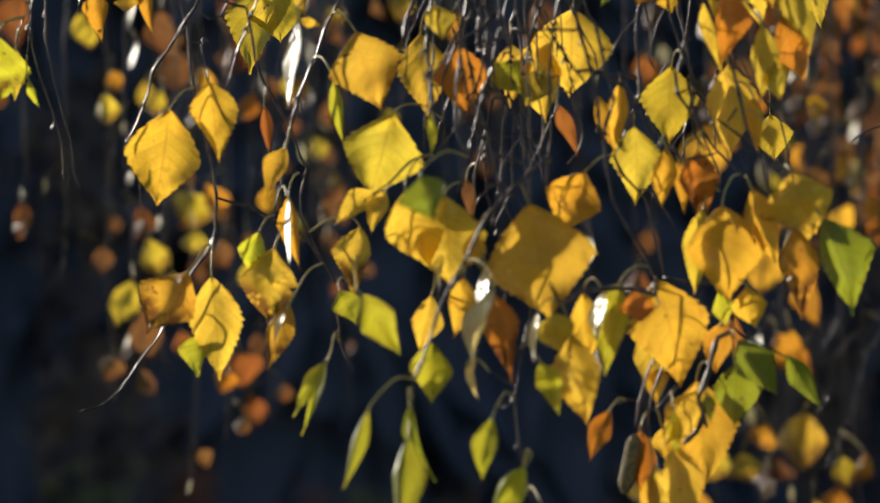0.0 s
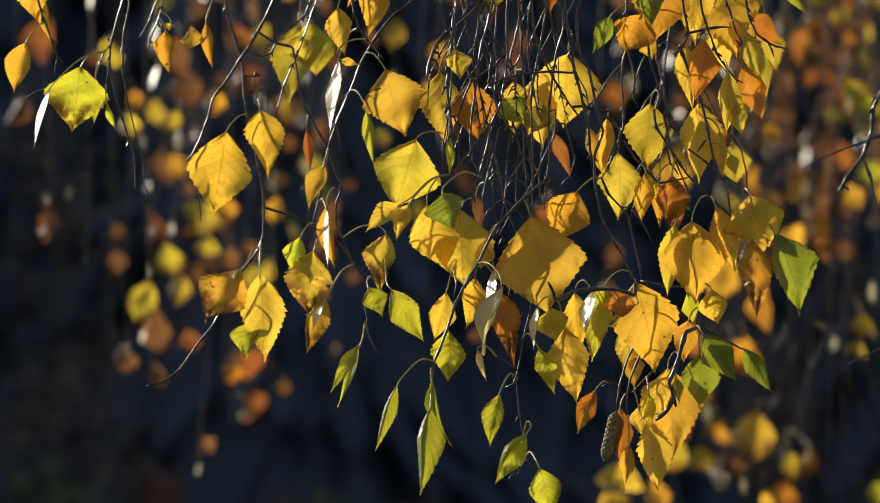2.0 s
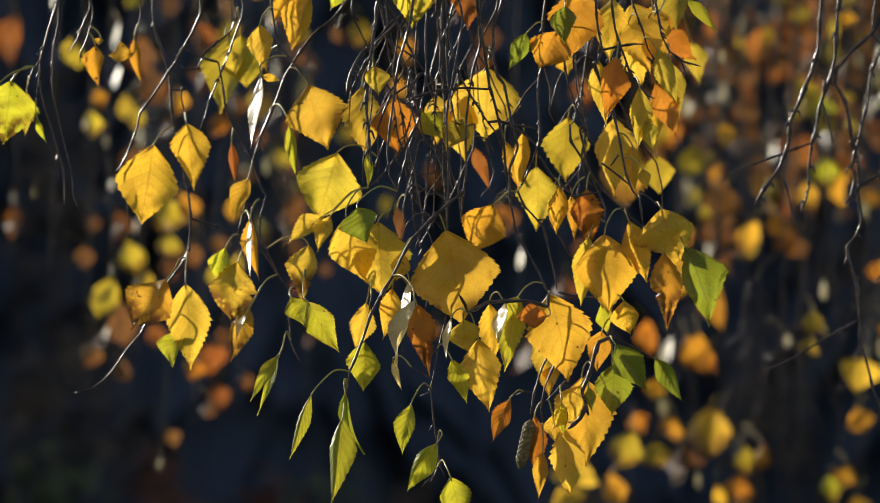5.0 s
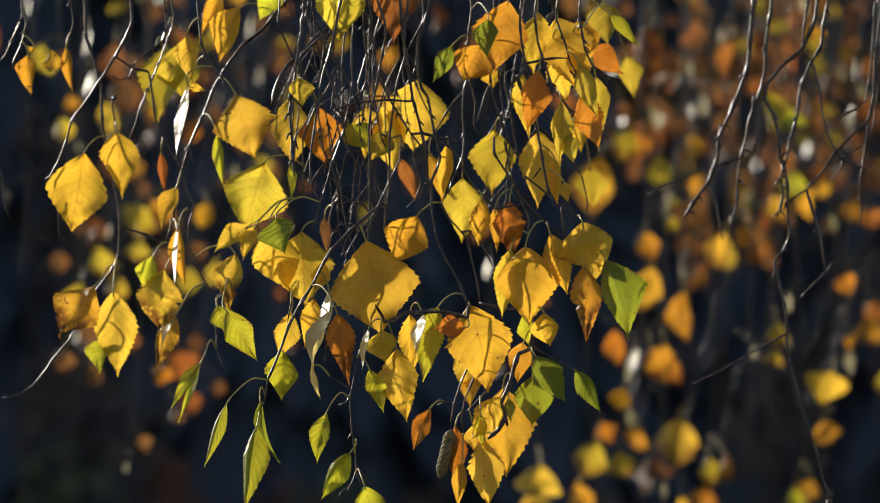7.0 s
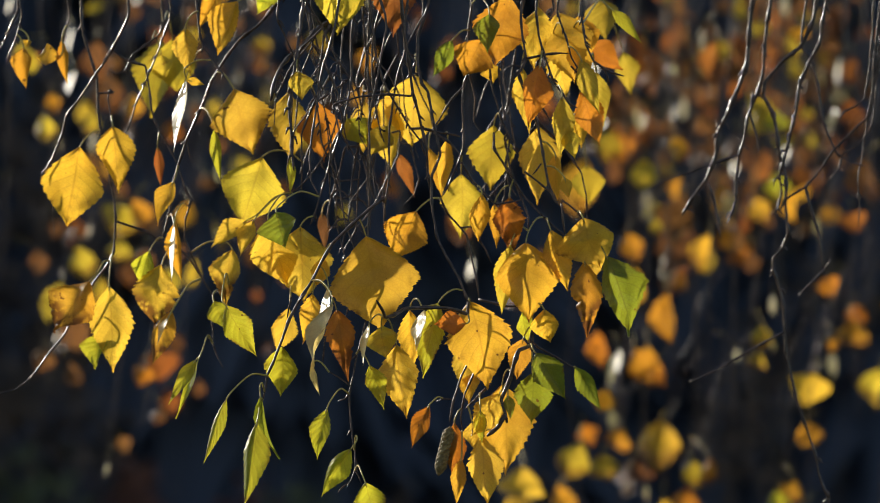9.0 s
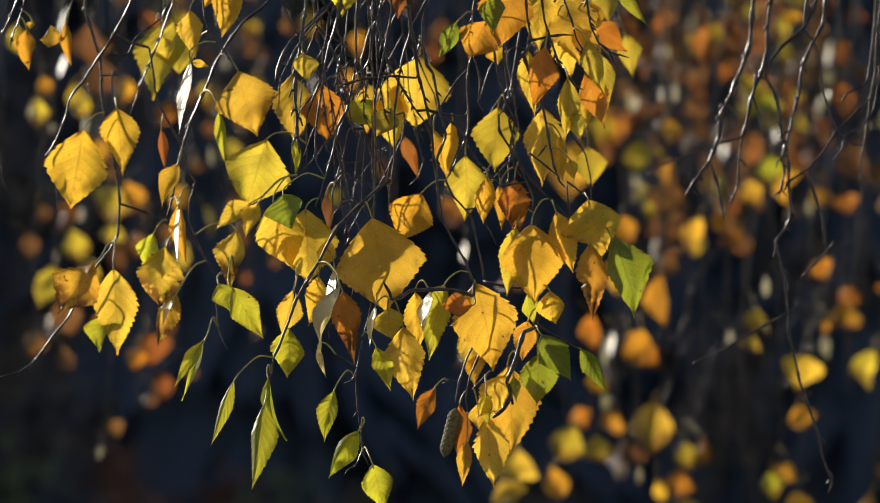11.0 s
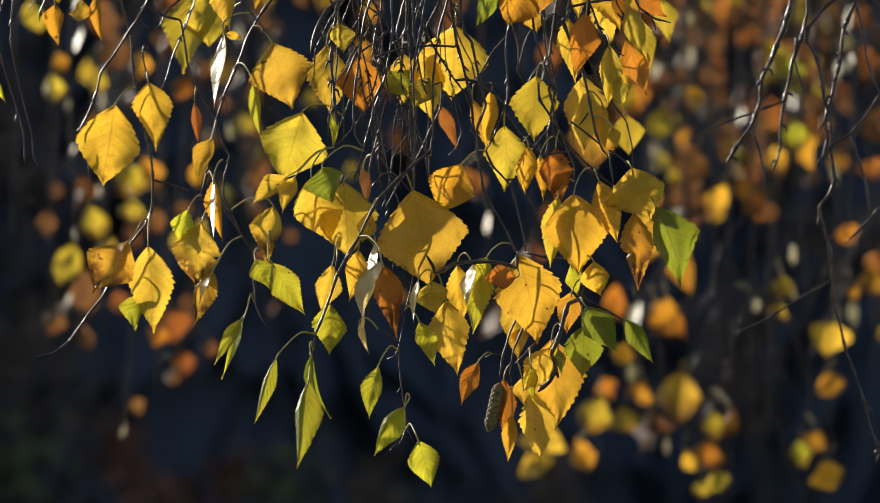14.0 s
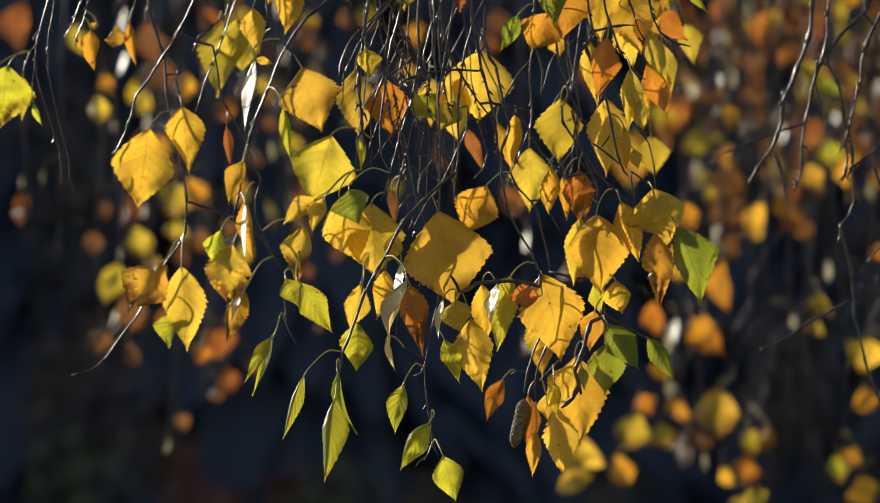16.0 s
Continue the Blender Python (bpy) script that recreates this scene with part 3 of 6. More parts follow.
shoot(t, [(-0.2360, 0.050, 1.6088), (-0.2350, 0.050, 1.6078), (-0.2343, 0.050, 1.6072)], 0.50, 0.40)
shoot(t, [(-0.1784, 0.060, 1.7111), (-0.1611, 0.059, 1.7060), (-0.1492, 0.057, 1.6993), (-0.1406, 0.056, 1.6962), (-0.1321, 0.054, 1.6892), (-0.1243, 0.053, 1.6774), (-0.1186, 0.051, 1.6690), (-0.1158, 0.050, 1.6634)], 0.90, 0.60)
shoot(t, [(-0.1158, 0.050, 1.6634), (-0.1186, 0.046, 1.6558), (-0.1173, 0.042, 1.6475), (-0.1164, 0.038, 1.6390), (-0.1131, 0.034, 1.6318), (-0.1089, 0.030, 1.6250)], 0.70, 0.45)
shoot(t, [(-0.1164, 0.050, 1.6691), (-0.1101, 0.050, 1.6694), (-0.1037, 0.050, 1.6711)], 0.60, 0.50)
shoot(t, [(-0.1898, 0.059, 1.7882), (-0.1798, 0.060, 1.7886), (-0.1825, 0.060, 1.7906), (-0.1835, 0.060, 1.7852), (-0.1819, 0.060, 1.7768), (-0.1812, 0.060, 1.7684)], 0.72, 0.50)
leaf(t, (-0.1878, 0.058, 1.7661), (-0.1999, 0.055, 1.7554), (-0.2084, 0.055, 1.7078), 0.0356, 0, "gold", spot=0.1, fold=0.06, curl=0.13)
leaf(t, (-0.1817, 0.060, 1.7746), (-0.1795, 0.050, 1.7680), (-0.1739, 0.040, 1.7276), 0.0222, -15, "gold")
leaf(t, (-0.1406, 0.056, 1.6962), (-0.1473, 0.035, 1.6854), (-0.1532, 0.037, 1.6477), 0.0276, 9, "yellow", curl=0.35, spot=0.8)
leaf(t, (-0.1810, 0.055, 1.6877), (-0.1901, 0.035, 1.6745), (-0.2110, 0.026, 1.6465), 0.0289, 15, "gold", curl=0.3, spot=0.7)
leaf(t, (-0.1793, 0.055, 1.6912), (-0.1791, 0.040, 1.6717), (-0.1769, 0.040, 1.6203), 0.0240, 0, "yellow", fold=0.03, curl=0.12)
leaf(t, (-0.1976, 0.053, 1.6604), (-0.1846, 0.050, 1.6440), (-0.1887, 0.041, 1.6236), 0.0166, 22, "lime")
leaf(t, (-0.1137, 0.050, 1.6692), (-0.1154, 0.030, 1.6638), (-0.1069, 0.021, 1.6472), 0.0141, -10, "lime")
leaf(t, (-0.1077, 0.050, 1.6700), (-0.0993, -0.070, 1.6643), (-0.0816, -0.070, 1.6362), 0.0156, 0, "lime", fold=0.03, curl=0.06)
leaf(t, (-0.1164, 0.038, 1.6390), (-0.1197, -0.030, 1.6320), (-0.1345, -0.041, 1.6091), 0.0078, 10, "lime")
leaf(t, (-0.1164, 0.038, 1.6390), (-0.1184, -0.030, 1.6320), (-0.1300, -0.030, 1.5982), 0.0062, 40, "lime")
t = twig([(-0.1799, 0.058, 1.9350), (-0.1754, 0.054, 1.8849), (-0.1706, 0.050, 1.8349), (-0.1761, 0.051, 1.8233), (-0.1863, 0.052, 1.8049), (-0.1919, 0.054, 1.7970), (-0.2075, 0.055, 1.7749), (-0.2111, 0.056, 1.7632), (-0.2163, 0.057, 1.7498), (-0.2209, 0.059, 1.7415), (-0.2221, 0.060, 1.7341)], 1.20, 0.65, "drooping birch twig with five shining pale and yellow leaves")
shoot(t, [(-0.2161, 0.060, 1.7280), (-0.2158, 0.060, 1.7145), (-0.2148, 0.060, 1.7024)], 0.50, 0.40)
shoot(t, [(-0.1812, 0.052, 1.8141), (-0.1706, 0.051, 1.8074), (-0.1600, 0.050, 1.8048), (-0.1580, 0.050, 1.7914), (-0.1567, 0.050, 1.7797), (-0.1540, 0.050, 1.7713), (-0.1450, 0.050, 1.7545), (-0.1407, 0.050, 1.7462), (-0.1387, 0.050, 1.7405), (-0.1351, 0.050, 1.7294), (-0.1317, 0.050, 1.7244), (-0.1354, 0.050, 1.7127), (-0.1351, 0.050, 1.7016), (-0.1301, 0.050, 1.6892), (-0.1251, 0.050, 1.6775)], 0.81, 0.50)
shoot(t, [(-0.1317, 0.050, 1.7244), (-0.1337, 0.050, 1.7204), (-0.1361, 0.050, 1.7224)], 0.60, 0.50)
leaf(t, (-0.1510, 0.050, 1.7656), (-0.1524, 0.050, 1.7562), (-0.1506, 0.055, 1.7312), 0.0058, -8, "rust", fold=0.9)
leaf(t, (-0.1361, 0.050, 1.7224), (-0.1403, 0.040, 1.7109), (-0.1356, 0.038, 1.6743), 0.0091, 17, "ochre", fold=1.0)
leaf(t, (-0.1251, 0.050, 1.6775), (-0.1406, 0.030, 1.6579), (-0.1512, 0.025, 1.6260), 0.0152, 0, "gold", spot=0.5, rim=-63.0, fold=0.12, curl=0.08)
leaf(t, (-0.1316, 0.050, 1.6928), (-0.1051, 0.035, 1.6949), (-0.1121, 0.029, 1.6632), 0.0200, 21, "yellow", curl=0.4, spot=0.4)
leaf(t, (-0.1251, 0.050, 1.6775), (-0.1411, 0.020, 1.6549), (-0.1477, 0.019, 1.6384), 0.0098, 62, "sunglint", fold=0.2, curl=0)
t = twig([(-0.0652, 0.048, 1.9350), (-0.0741, 0.040, 1.8499), (-0.0808, 0.041, 1.8423), (-0.0925, 0.042, 1.8291), (-0.1026, 0.043, 1.8209), (-0.1127, 0.044, 1.8076), (-0.1194, 0.045, 1.7960), (-0.1262, 0.045, 1.7794), (-0.1347, 0.046, 1.7611), (-0.1391, 0.047, 1.7461), (-0.1426, 0.048, 1.7327), (-0.1444, 0.049, 1.7160), (-0.1485, 0.050, 1.7016)], 1.30, 0.70, "drooping birch twig with seven yellow-green and golden leaves")
shoot(t, [(-0.1350, 0.050, 1.7612), (-0.1340, 0.050, 1.7562), (-0.1323, 0.050, 1.7492)], 0.60, 0.40)
leaf(t, (-0.1395, 0.047, 1.7447), (-0.1412, 0.040, 1.7356), (-0.1528, 0.035, 1.7109), 0.0118, 16, "gold", fold=0.4, curl=0.5)
leaf(t, (-0.1485, 0.050, 1.7016), (-0.1553, 0.040, 1.6933), (-0.1602, 0.041, 1.6710), 0.0128, 7, "lime", fold=0.4)
leaf(t, (-0.1165, 0.044, 1.8011), (-0.1055, 0.035, 1.7905), (-0.0933, 0.035, 1.7520), 0.0339, 0, "yellow", fold=0.03, curl=0.06)
leaf(t, (-0.1262, 0.045, 1.7794), (-0.1162, 0.030, 1.7664), (-0.1123, 0.031, 1.7347), 0.0068, 11, "lime", fold=0.8)
leaf(t, (-0.1448, 0.049, 1.7146), (-0.1398, 0.030, 1.7092), (-0.1376, 0.002, 1.6756), 0.0062, 54, "sunglint", fold=0.1, curl=0)
leaf(t, (-0.0726, 0.041, 1.8635), (-0.0818, 0.030, 1.8570), (-0.0914, 0.027, 1.8340), 0.0150, -20, "lime")
leaf(t, (-0.0846, 0.041, 1.8380), (-0.1038, 0.030, 1.8421), (-0.1156, 0.024, 1.8108), 0.0192, 20, "gold")
t = twig([(-0.2413, 0.058, 1.9350), (-0.2619, 0.054, 1.8833), (-0.2562, 0.050, 1.8316), (-0.2597, 0.050, 1.8116), (-0.2604, 0.050, 1.7898), (-0.2571, 0.050, 1.7714), (-0.2522, 0.050, 1.7513), (-0.2489, 0.050, 1.7396), (-0.2479, 0.050, 1.7245), (-0.2440, 0.050, 1.7152)], 0.80, 0.40, "fine bare birch twig hanging down, dark and glossy")
t = twig([(-0.1666, 0.068, 1.9350), (-0.1575, 0.064, 1.8836), (-0.1507, 0.060, 1.8323), (-0.1541, 0.060, 1.8239), (-0.1609, 0.060, 1.8182), (-0.1693, 0.060, 1.8114), (-0.1737, 0.060, 1.8020), (-0.1794, 0.060, 1.8000), (-0.1838, 0.060, 1.8034)], 0.90, 0.50, "drooping birch twig with three olive-yellow and greenish yellow leaves")
leaf(t, (-0.1526, 0.061, 1.8469), (-0.1639, 0.160, 1.8287), (-0.1729, 0.160, 1.7788), 0.0285, 18, "olive")
leaf(t, (-0.1507, 0.060, 1.8323), (-0.1552, 0.150, 1.8273), (-0.1528, 0.150, 1.7939), 0.0310, 16, "olive")
leaf(t, (-0.1576, 0.060, 1.8209), (-0.1598, 0.130, 1.8167), (-0.1569, 0.128, 1.8019), 0.0121, 10, "lemon")
t = twig([(-0.1295, 0.058, 1.9350), (-0.1535, 0.054, 1.8849), (-0.1448, 0.050, 1.8348), (-0.1650, 0.050, 1.7830), (-0.1694, 0.050, 1.7696), (-0.1721, 0.050, 1.7636)], 0.80, 0.50, "fine bare birch twig hanging down, dark and glossy")
t = twig([(-0.2288, 0.078, 1.9350), (-0.2469, 0.074, 1.8858), (-0.2379, 0.070, 1.8365), (-0.2424, 0.070, 1.8196), (-0.2458, 0.070, 1.8112), (-0.2465, 0.070, 1.8054)], 0.70, 0.50, "drooping birch twig with two golden and orange-yellow leaves")
leaf(t, (-0.2412, 0.070, 1.8241), (-0.2370, 0.070, 1.8162), (-0.2370, 0.067, 1.7917), 0.0123, 7, "ochre", fold=0.5, curl=0.6)
leaf(t, (-0.2403, 0.070, 1.8275), (-0.2336, 0.070, 1.8203), (-0.2349, 0.067, 1.8160), 0.0048, 5, "gold")
t = twig([(-0.2162, 0.068, 1.9350), (-0.2163, 0.064, 1.8854), (-0.2079, 0.060, 1.8357), (-0.2107, 0.060, 1.8239), (-0.2114, 0.060, 1.8122)], 0.70, 0.45, "drooping birch twig with two golden and orange-yellow leaves")
leaf(t, (-0.2111, 0.060, 1.8172), (-0.2137, 0.060, 1.8105), (-0.2279, 0.062, 1.8096), 0.0134, 17, "gold")
leaf(t, (-0.2095, 0.060, 1.8290), (-0.2120, 0.060, 1.8206), (-0.2091, 0.060, 1.7926), 0.0070, 14, "ochre", fold=0.6)
t = twig([(-0.2624, 0.058, 1.9350), (-0.2541, 0.050, 1.8505), (-0.2585, 0.050, 1.8371), (-0.2633, 0.050, 1.8203), (-0.2678, 0.050, 1.8052), (-0.2679, 0.050, 1.7935), (-0.2636, 0.050, 1.7733), (-0.2600, 0.050, 1.7615), (-0.2563, 0.050, 1.7490), (-0.2537, 0.050, 1.7396), (-0.2528, 0.050, 1.7261), (-0.2521, 0.050, 1.7194)], 1.20, 0.50, "drooping birch twig with four yellow-green and olive-yellow leaves")
shoot(t, [(-0.2658, 0.050, 1.8086), (-0.2695, 0.050, 1.8096), (-0.2684, 0.050, 1.8120)], 0.70, 0.45)
shoot(t, [(-0.2678, 0.050, 1.7968), (-0.2699, 0.050, 1.7834)], 0.60, 0.45)
shoot(t, [(-0.2702, 0.050, 1.8036), (-0.2729, 0.050, 1.7969), (-0.2753, 0.050, 1.7885)], 0.60, 0.50)
leaf(t, (-0.2706, 0.050, 1.8024), (-0.2847, 0.050, 1.7936), (-0.2896, 0.050, 1.7553), 0.0346, -14, "lime", curl=0.4, spot=0.5)
leaf(t, (-0.2707, 0.050, 1.8023), (-0.3021, 0.040, 1.7790), (-0.3093, 0.030, 1.7453), 0.0097, 61, "sunglint", fold=0.2, curl=0)
leaf(t, (-0.2699, 0.050, 1.7834), (-0.2693, 0.050, 1.7713), (-0.2645, 0.051, 1.7565), 0.0042, 14, "lime")
leaf(t, (-0.2734, 0.050, 1.7951), (-0.2788, 0.070, 1.7880), (-0.2788, 0.064, 1.7605), 0.0096, -9, "olive")
t = twig([(-0.3037, 0.058, 1.9350), (-0.3187, 0.050, 1.8577), (-0.3104, 0.050, 1.8374), (-0.3068, 0.050, 1.8223), (-0.3021, 0.050, 1.8105), (-0.2982, 0.050, 1.7987), (-0.2948, 0.050, 1.7953)], 1.10, 0.60, "drooping birch twig with three golden leaves")
shoot(t, [(-0.2982, 0.050, 1.7987), (-0.2995, 0.050, 1.7937), (-0.2996, 0.050, 1.7883)], 0.60, 0.45)
shoot(t, [(-0.3057, 0.050, 1.7809), (-0.3124, 0.050, 1.7783), (-0.3165, 0.050, 1.7756)], 0.60, 0.40)
leaf(t, (-0.3057, 0.050, 1.8195), (-0.3153, 0.040, 1.8065), (-0.3236, 0.040, 1.7785), 0.0147, 5, "gold")
leaf(t, (-0.3179, 0.050, 1.8619), (-0.3161, 0.050, 1.8526), (-0.3105, 0.048, 1.8205), 0.0222, -4, "gold")
leaf(t, (-0.3127, 0.050, 1.8431), (-0.3097, 0.060, 1.8349), (-0.3047, 0.049, 1.8118), 0.0083, 12, "gold")
t = twig([(-0.2508, 0.058, 1.9350), (-0.2430, 0.054, 1.8860), (-0.2373, 0.050, 1.8370), (-0.2431, 0.050, 1.8236), (-0.2475, 0.050, 1.8152), (-0.2509, 0.050, 1.8108)], 0.80, 0.50, "fine bare birch twig hanging down, dark and glossy")
t = twig([(-0.1398, 0.008, 1.9350), (-0.1253, 0.000, 1.8454), (-0.1234, -0.003, 1.8305), (-0.1216, -0.007, 1.8190), (-0.1194, -0.010, 1.8113), (-0.1147, -0.013, 1.8046), (-0.1077, -0.017, 1.7967), (-0.1046, -0.020, 1.7924)], 1.00, 0.60, "drooping birch twig with four golden and yellow leaves")
leaf(t, (-0.1238, -0.003, 1.8337), (-0.1315, 0.000, 1.8237), (-0.1281, -0.007, 1.7963), 0.0145, 10, "yellow")
leaf(t, (-0.1147, -0.013, 1.8046), (-0.1299, 0.000, 1.7938), (-0.1198, -0.000, 1.7909), 0.0046, 10, "gold")
leaf(t, (-0.1194, -0.010, 1.8113), (-0.1320, 0.010, 1.7944), (-0.1357, -0.014, 1.7512), 0.0156, 58, "sunglint", fold=0.1, curl=0)
leaf(t, (-0.1282, 0.002, 1.8636), (-0.1150, 0.040, 1.8536), (-0.1283, 0.046, 1.8270), 0.0109, -10, "ochre", fold=0.6)
t = twig([(-0.0263, 0.028, 1.9350), (-0.0376, 0.024, 1.8853), (-0.0420, 0.020, 1.8356), (-0.0567, 0.017, 1.8239), (-0.0641, 0.013, 1.8155), (-0.0706, 0.010, 1.8094), (-0.0750, 0.007, 1.8036), (-0.0791, 0.003, 1.7936), (-0.0816, 0.000, 1.7821)], 1.50, 1.10, "drooping birch twig with one greenish yellow leaf")
leaf(t, (-0.0392, 0.023, 1.8675), (-0.0443, 0.010, 1.8605), (-0.0422, 0.013, 1.8217), 0.0263, -12, "lemon")
t = twig([(-0.0753, 0.008, 1.9350), (-0.0585, 0.004, 1.8894), (-0.0626, 0.000, 1.8437), (-0.0642, -0.003, 1.8240), (-0.0657, -0.007, 1.8060), (-0.0685, -0.010, 1.7880), (-0.0690, -0.013, 1.7718), (-0.0676, -0.017, 1.7556), (-0.0653, -0.020, 1.7410)], 1.50, 0.90, "drooping birch twig with two greenish yellow and yellow-green leaves")
leaf(t, (-0.0656, -0.006, 1.8072), (-0.0652, -0.010, 1.7993), (-0.0619, -0.015, 1.7816), 0.0135, -16, "lemon")
leaf(t, (-0.0676, -0.017, 1.7556), (-0.0686, -0.010, 1.7487), (-0.0678, -0.014, 1.7280), 0.0049, -6, "lime")
t = twig([(-0.0753, 0.028, 1.9350), (-0.0549, 0.024, 1.8886), (-0.0617, 0.020, 1.8422), (-0.0659, 0.017, 1.8222), (-0.0678, 0.013, 1.8089), (-0.0647, 0.010, 1.7989), (-0.0607, 0.007, 1.7922), (-0.0547, 0.003, 1.8017), (-0.0507, 0.000, 1.8048)], 0.80, 0.50, "drooping birch twig with two orange and yellow leaves")
leaf(t, (-0.0607, 0.007, 1.7922), (-0.0564, 0.035, 1.7838), (-0.0518, 0.035, 1.7477), 0.0239, 0, "orange", fold=0.08, curl=0.11)
leaf(t, (-0.0647, 0.010, 1.7989), (-0.0743, 0.050, 1.7896), (-0.0716, 0.039, 1.7488), 0.0244, 21, "yellow")
t = twig([(-0.0328, -0.002, 1.9350), (-0.0327, -0.006, 1.8873), (-0.0413, -0.010, 1.8396), (-0.0451, -0.012, 1.8201), (-0.0486, -0.015, 1.8054), (-0.0515, -0.018, 1.7924), (-0.0533, -0.020, 1.7795), (-0.0555, -0.022, 1.7585), (-0.0568, -0.025, 1.7473), (-0.0557, -0.028, 1.7354), (-0.0506, -0.030, 1.7264)], 1.15, 0.60, "drooping birch twig with one dark green leaf")
shoot(t, [(-0.0485, -0.020, 1.8035), (-0.0443, -0.020, 1.7955), (-0.0411, -0.020, 1.7875), (-0.0395, -0.020, 1.7804)], 0.60, 0.40)
shoot(t, [(-0.0568, -0.020, 1.8067), (-0.0549, -0.020, 1.8022), (-0.0501, -0.020, 1.8029)], 0.50, 0.40)
leaf(t, (-0.0506, -0.030, 1.7264), (-0.0716, -0.075, 1.7161), (-0.0656, -0.084, 1.6966), 0.0211, 14, "green")
t = twig([(-0.0679, 0.038, 1.9350), (-0.0636, 0.034, 1.8791), (-0.0575, 0.030, 1.8232), (-0.0549, 0.030, 1.8100), (-0.0489, 0.030, 1.7994), (-0.0446, 0.030, 1.7918), (-0.0407, 0.030, 1.7829), (-0.0364, 0.030, 1.7736)], 0.80, 0.45, "drooping birch twig with two greenish yellow and yellow-green leaves")
shoot(t, [(-0.0407, 0.030, 1.7829), (-0.0434, 0.040, 1.7800), (-0.0462, 0.050, 1.7812), (-0.0502, 0.050, 1.7678), (-0.0596, 0.050, 1.7595), (-0.0670, 0.050, 1.7411)], 0.63, 0.40)
leaf(t, (-0.0644, 0.050, 1.7477), (-0.0881, 0.030, 1.7499), (-0.1001, 0.030, 1.7092), 0.0371, 0, "lemon", fold=0.04, curl=0.08)
leaf(t, (-0.0377, 0.030, 1.7763), (-0.0377, 0.030, 1.7736), (-0.0251, 0.025, 1.7579), 0.0167, 7, "lime")
t = twig([(-0.0490, 0.028, 1.9350), (-0.0239, 0.024, 1.8886), (-0.0334, 0.020, 1.8422), (-0.0351, 0.018, 1.8223), (-0.0347, 0.016, 1.8025), (-0.0360, 0.013, 1.7860), (-0.0386, 0.011, 1.7695), (-0.0425, 0.009, 1.7580), (-0.0477, 0.007, 1.7433), (-0.0510, 0.004, 1.7302), (-0.0542, 0.002, 1.7171), (-0.0567, 0.000, 1.7106)], 1.00, 0.60, "drooping birch twig with one yellow leaf")
shoot(t, [(-0.0362, 0.020, 1.7863), (-0.0405, 0.020, 1.7804), (-0.0428, 0.020, 1.7814)], 0.55, 0.40)
leaf(t, (-0.0549, 0.002, 1.7153), (-0.0629, 0.000, 1.7090), (-0.0606, -0.002, 1.6638), 0.0360, 12, "yellow")
t = twig([(-0.0381, 0.028, 1.9350), (-0.0225, 0.024, 1.8869), (-0.0289, 0.020, 1.8389), (-0.0279, 0.022, 1.8226), (-0.0267, 0.024, 1.8096), (-0.0277, 0.026, 1.7982), (-0.0310, 0.028, 1.7917), (-0.0364, 0.030, 1.7888)], 1.10, 0.60, "fine bare birch twig hanging down, dark and glossy")
shoot(t, [(-0.0276, 0.020, 1.7978), (-0.0250, 0.020, 1.7912), (-0.0257, 0.020, 1.7847)], 0.60, 0.40)
t = twig([(-0.0363, -0.002, 1.9350), (-0.0296, -0.006, 1.8873), (-0.0232, -0.010, 1.8396), (-0.0216, -0.009, 1.8203), (-0.0201, -0.008, 1.8075), (-0.0156, -0.006, 1.7946), (-0.0104, -0.005, 1.7850), (-0.0069, -0.004, 1.7786), (-0.0010, -0.002, 1.7689), (0.0061, -0.001, 1.7599), (0.0090, 0.000, 1.7511)], 1.15, 0.60, "drooping birch twig with two golden leaves")
shoot(t, [(0.0007, -0.002, 1.7667), (0.0071, 0.000, 1.7674), (0.0168, 0.000, 1.7651), (0.0272, 0.000, 1.7638), (0.0305, 0.000, 1.7625)], 0.99, 0.60)
shoot(t, [(0.0142, 0.000, 1.7651), (0.0233, 0.000, 1.7593), (0.0292, 0.000, 1.7527), (0.0272, 0.000, 1.7479)], 0.80, 0.50)
shoot(t, [(0.0305, 0.000, 1.7479), (0.0363, 0.000, 1.7381), (0.0412, 0.000, 1.7332), (0.0509, 0.000, 1.7235)], 0.90, 0.60)
shoot(t, [(0.0509, 0.000, 1.7235), (0.0672, 0.000, 1.7267)], 0.80, 0.50)
leaf(t, (0.0401, 0.000, 1.7343), (0.0427, -0.005, 1.7293), (0.0408, 0.001, 1.7007), 0.0117, -6, "gold", fold=0.5)
leaf(t, (0.0212, 0.000, 1.7646), (0.0222, 0.010, 1.7616), (0.0189, 0.009, 1.7269), 0.0092, -5, "gold", fold=0.5)
t = twig([(-0.0293, 0.028, 1.9350), (-0.0274, 0.024, 1.8886), (-0.0183, 0.020, 1.8421), (-0.0230, 0.020, 1.8224), (-0.0236, 0.020, 1.8077), (-0.0220, 0.020, 1.7896), (-0.0201, 0.020, 1.7765), (-0.0178, 0.020, 1.7672), (-0.0142, 0.020, 1.7567)], 1.00, 0.50, "drooping birch twig with two olive-yellow and rust-brown leaves")
shoot(t, [(-0.0178, 0.020, 1.7672), (-0.0119, 0.030, 1.7653), (-0.0060, 0.040, 1.7674), (-0.0077, 0.040, 1.7524), (-0.0133, 0.040, 1.7408), (-0.0187, 0.040, 1.7291), (-0.0244, 0.040, 1.7181), (-0.0321, 0.040, 1.7091), (-0.0394, 0.040, 1.6942)], 0.72, 0.40)
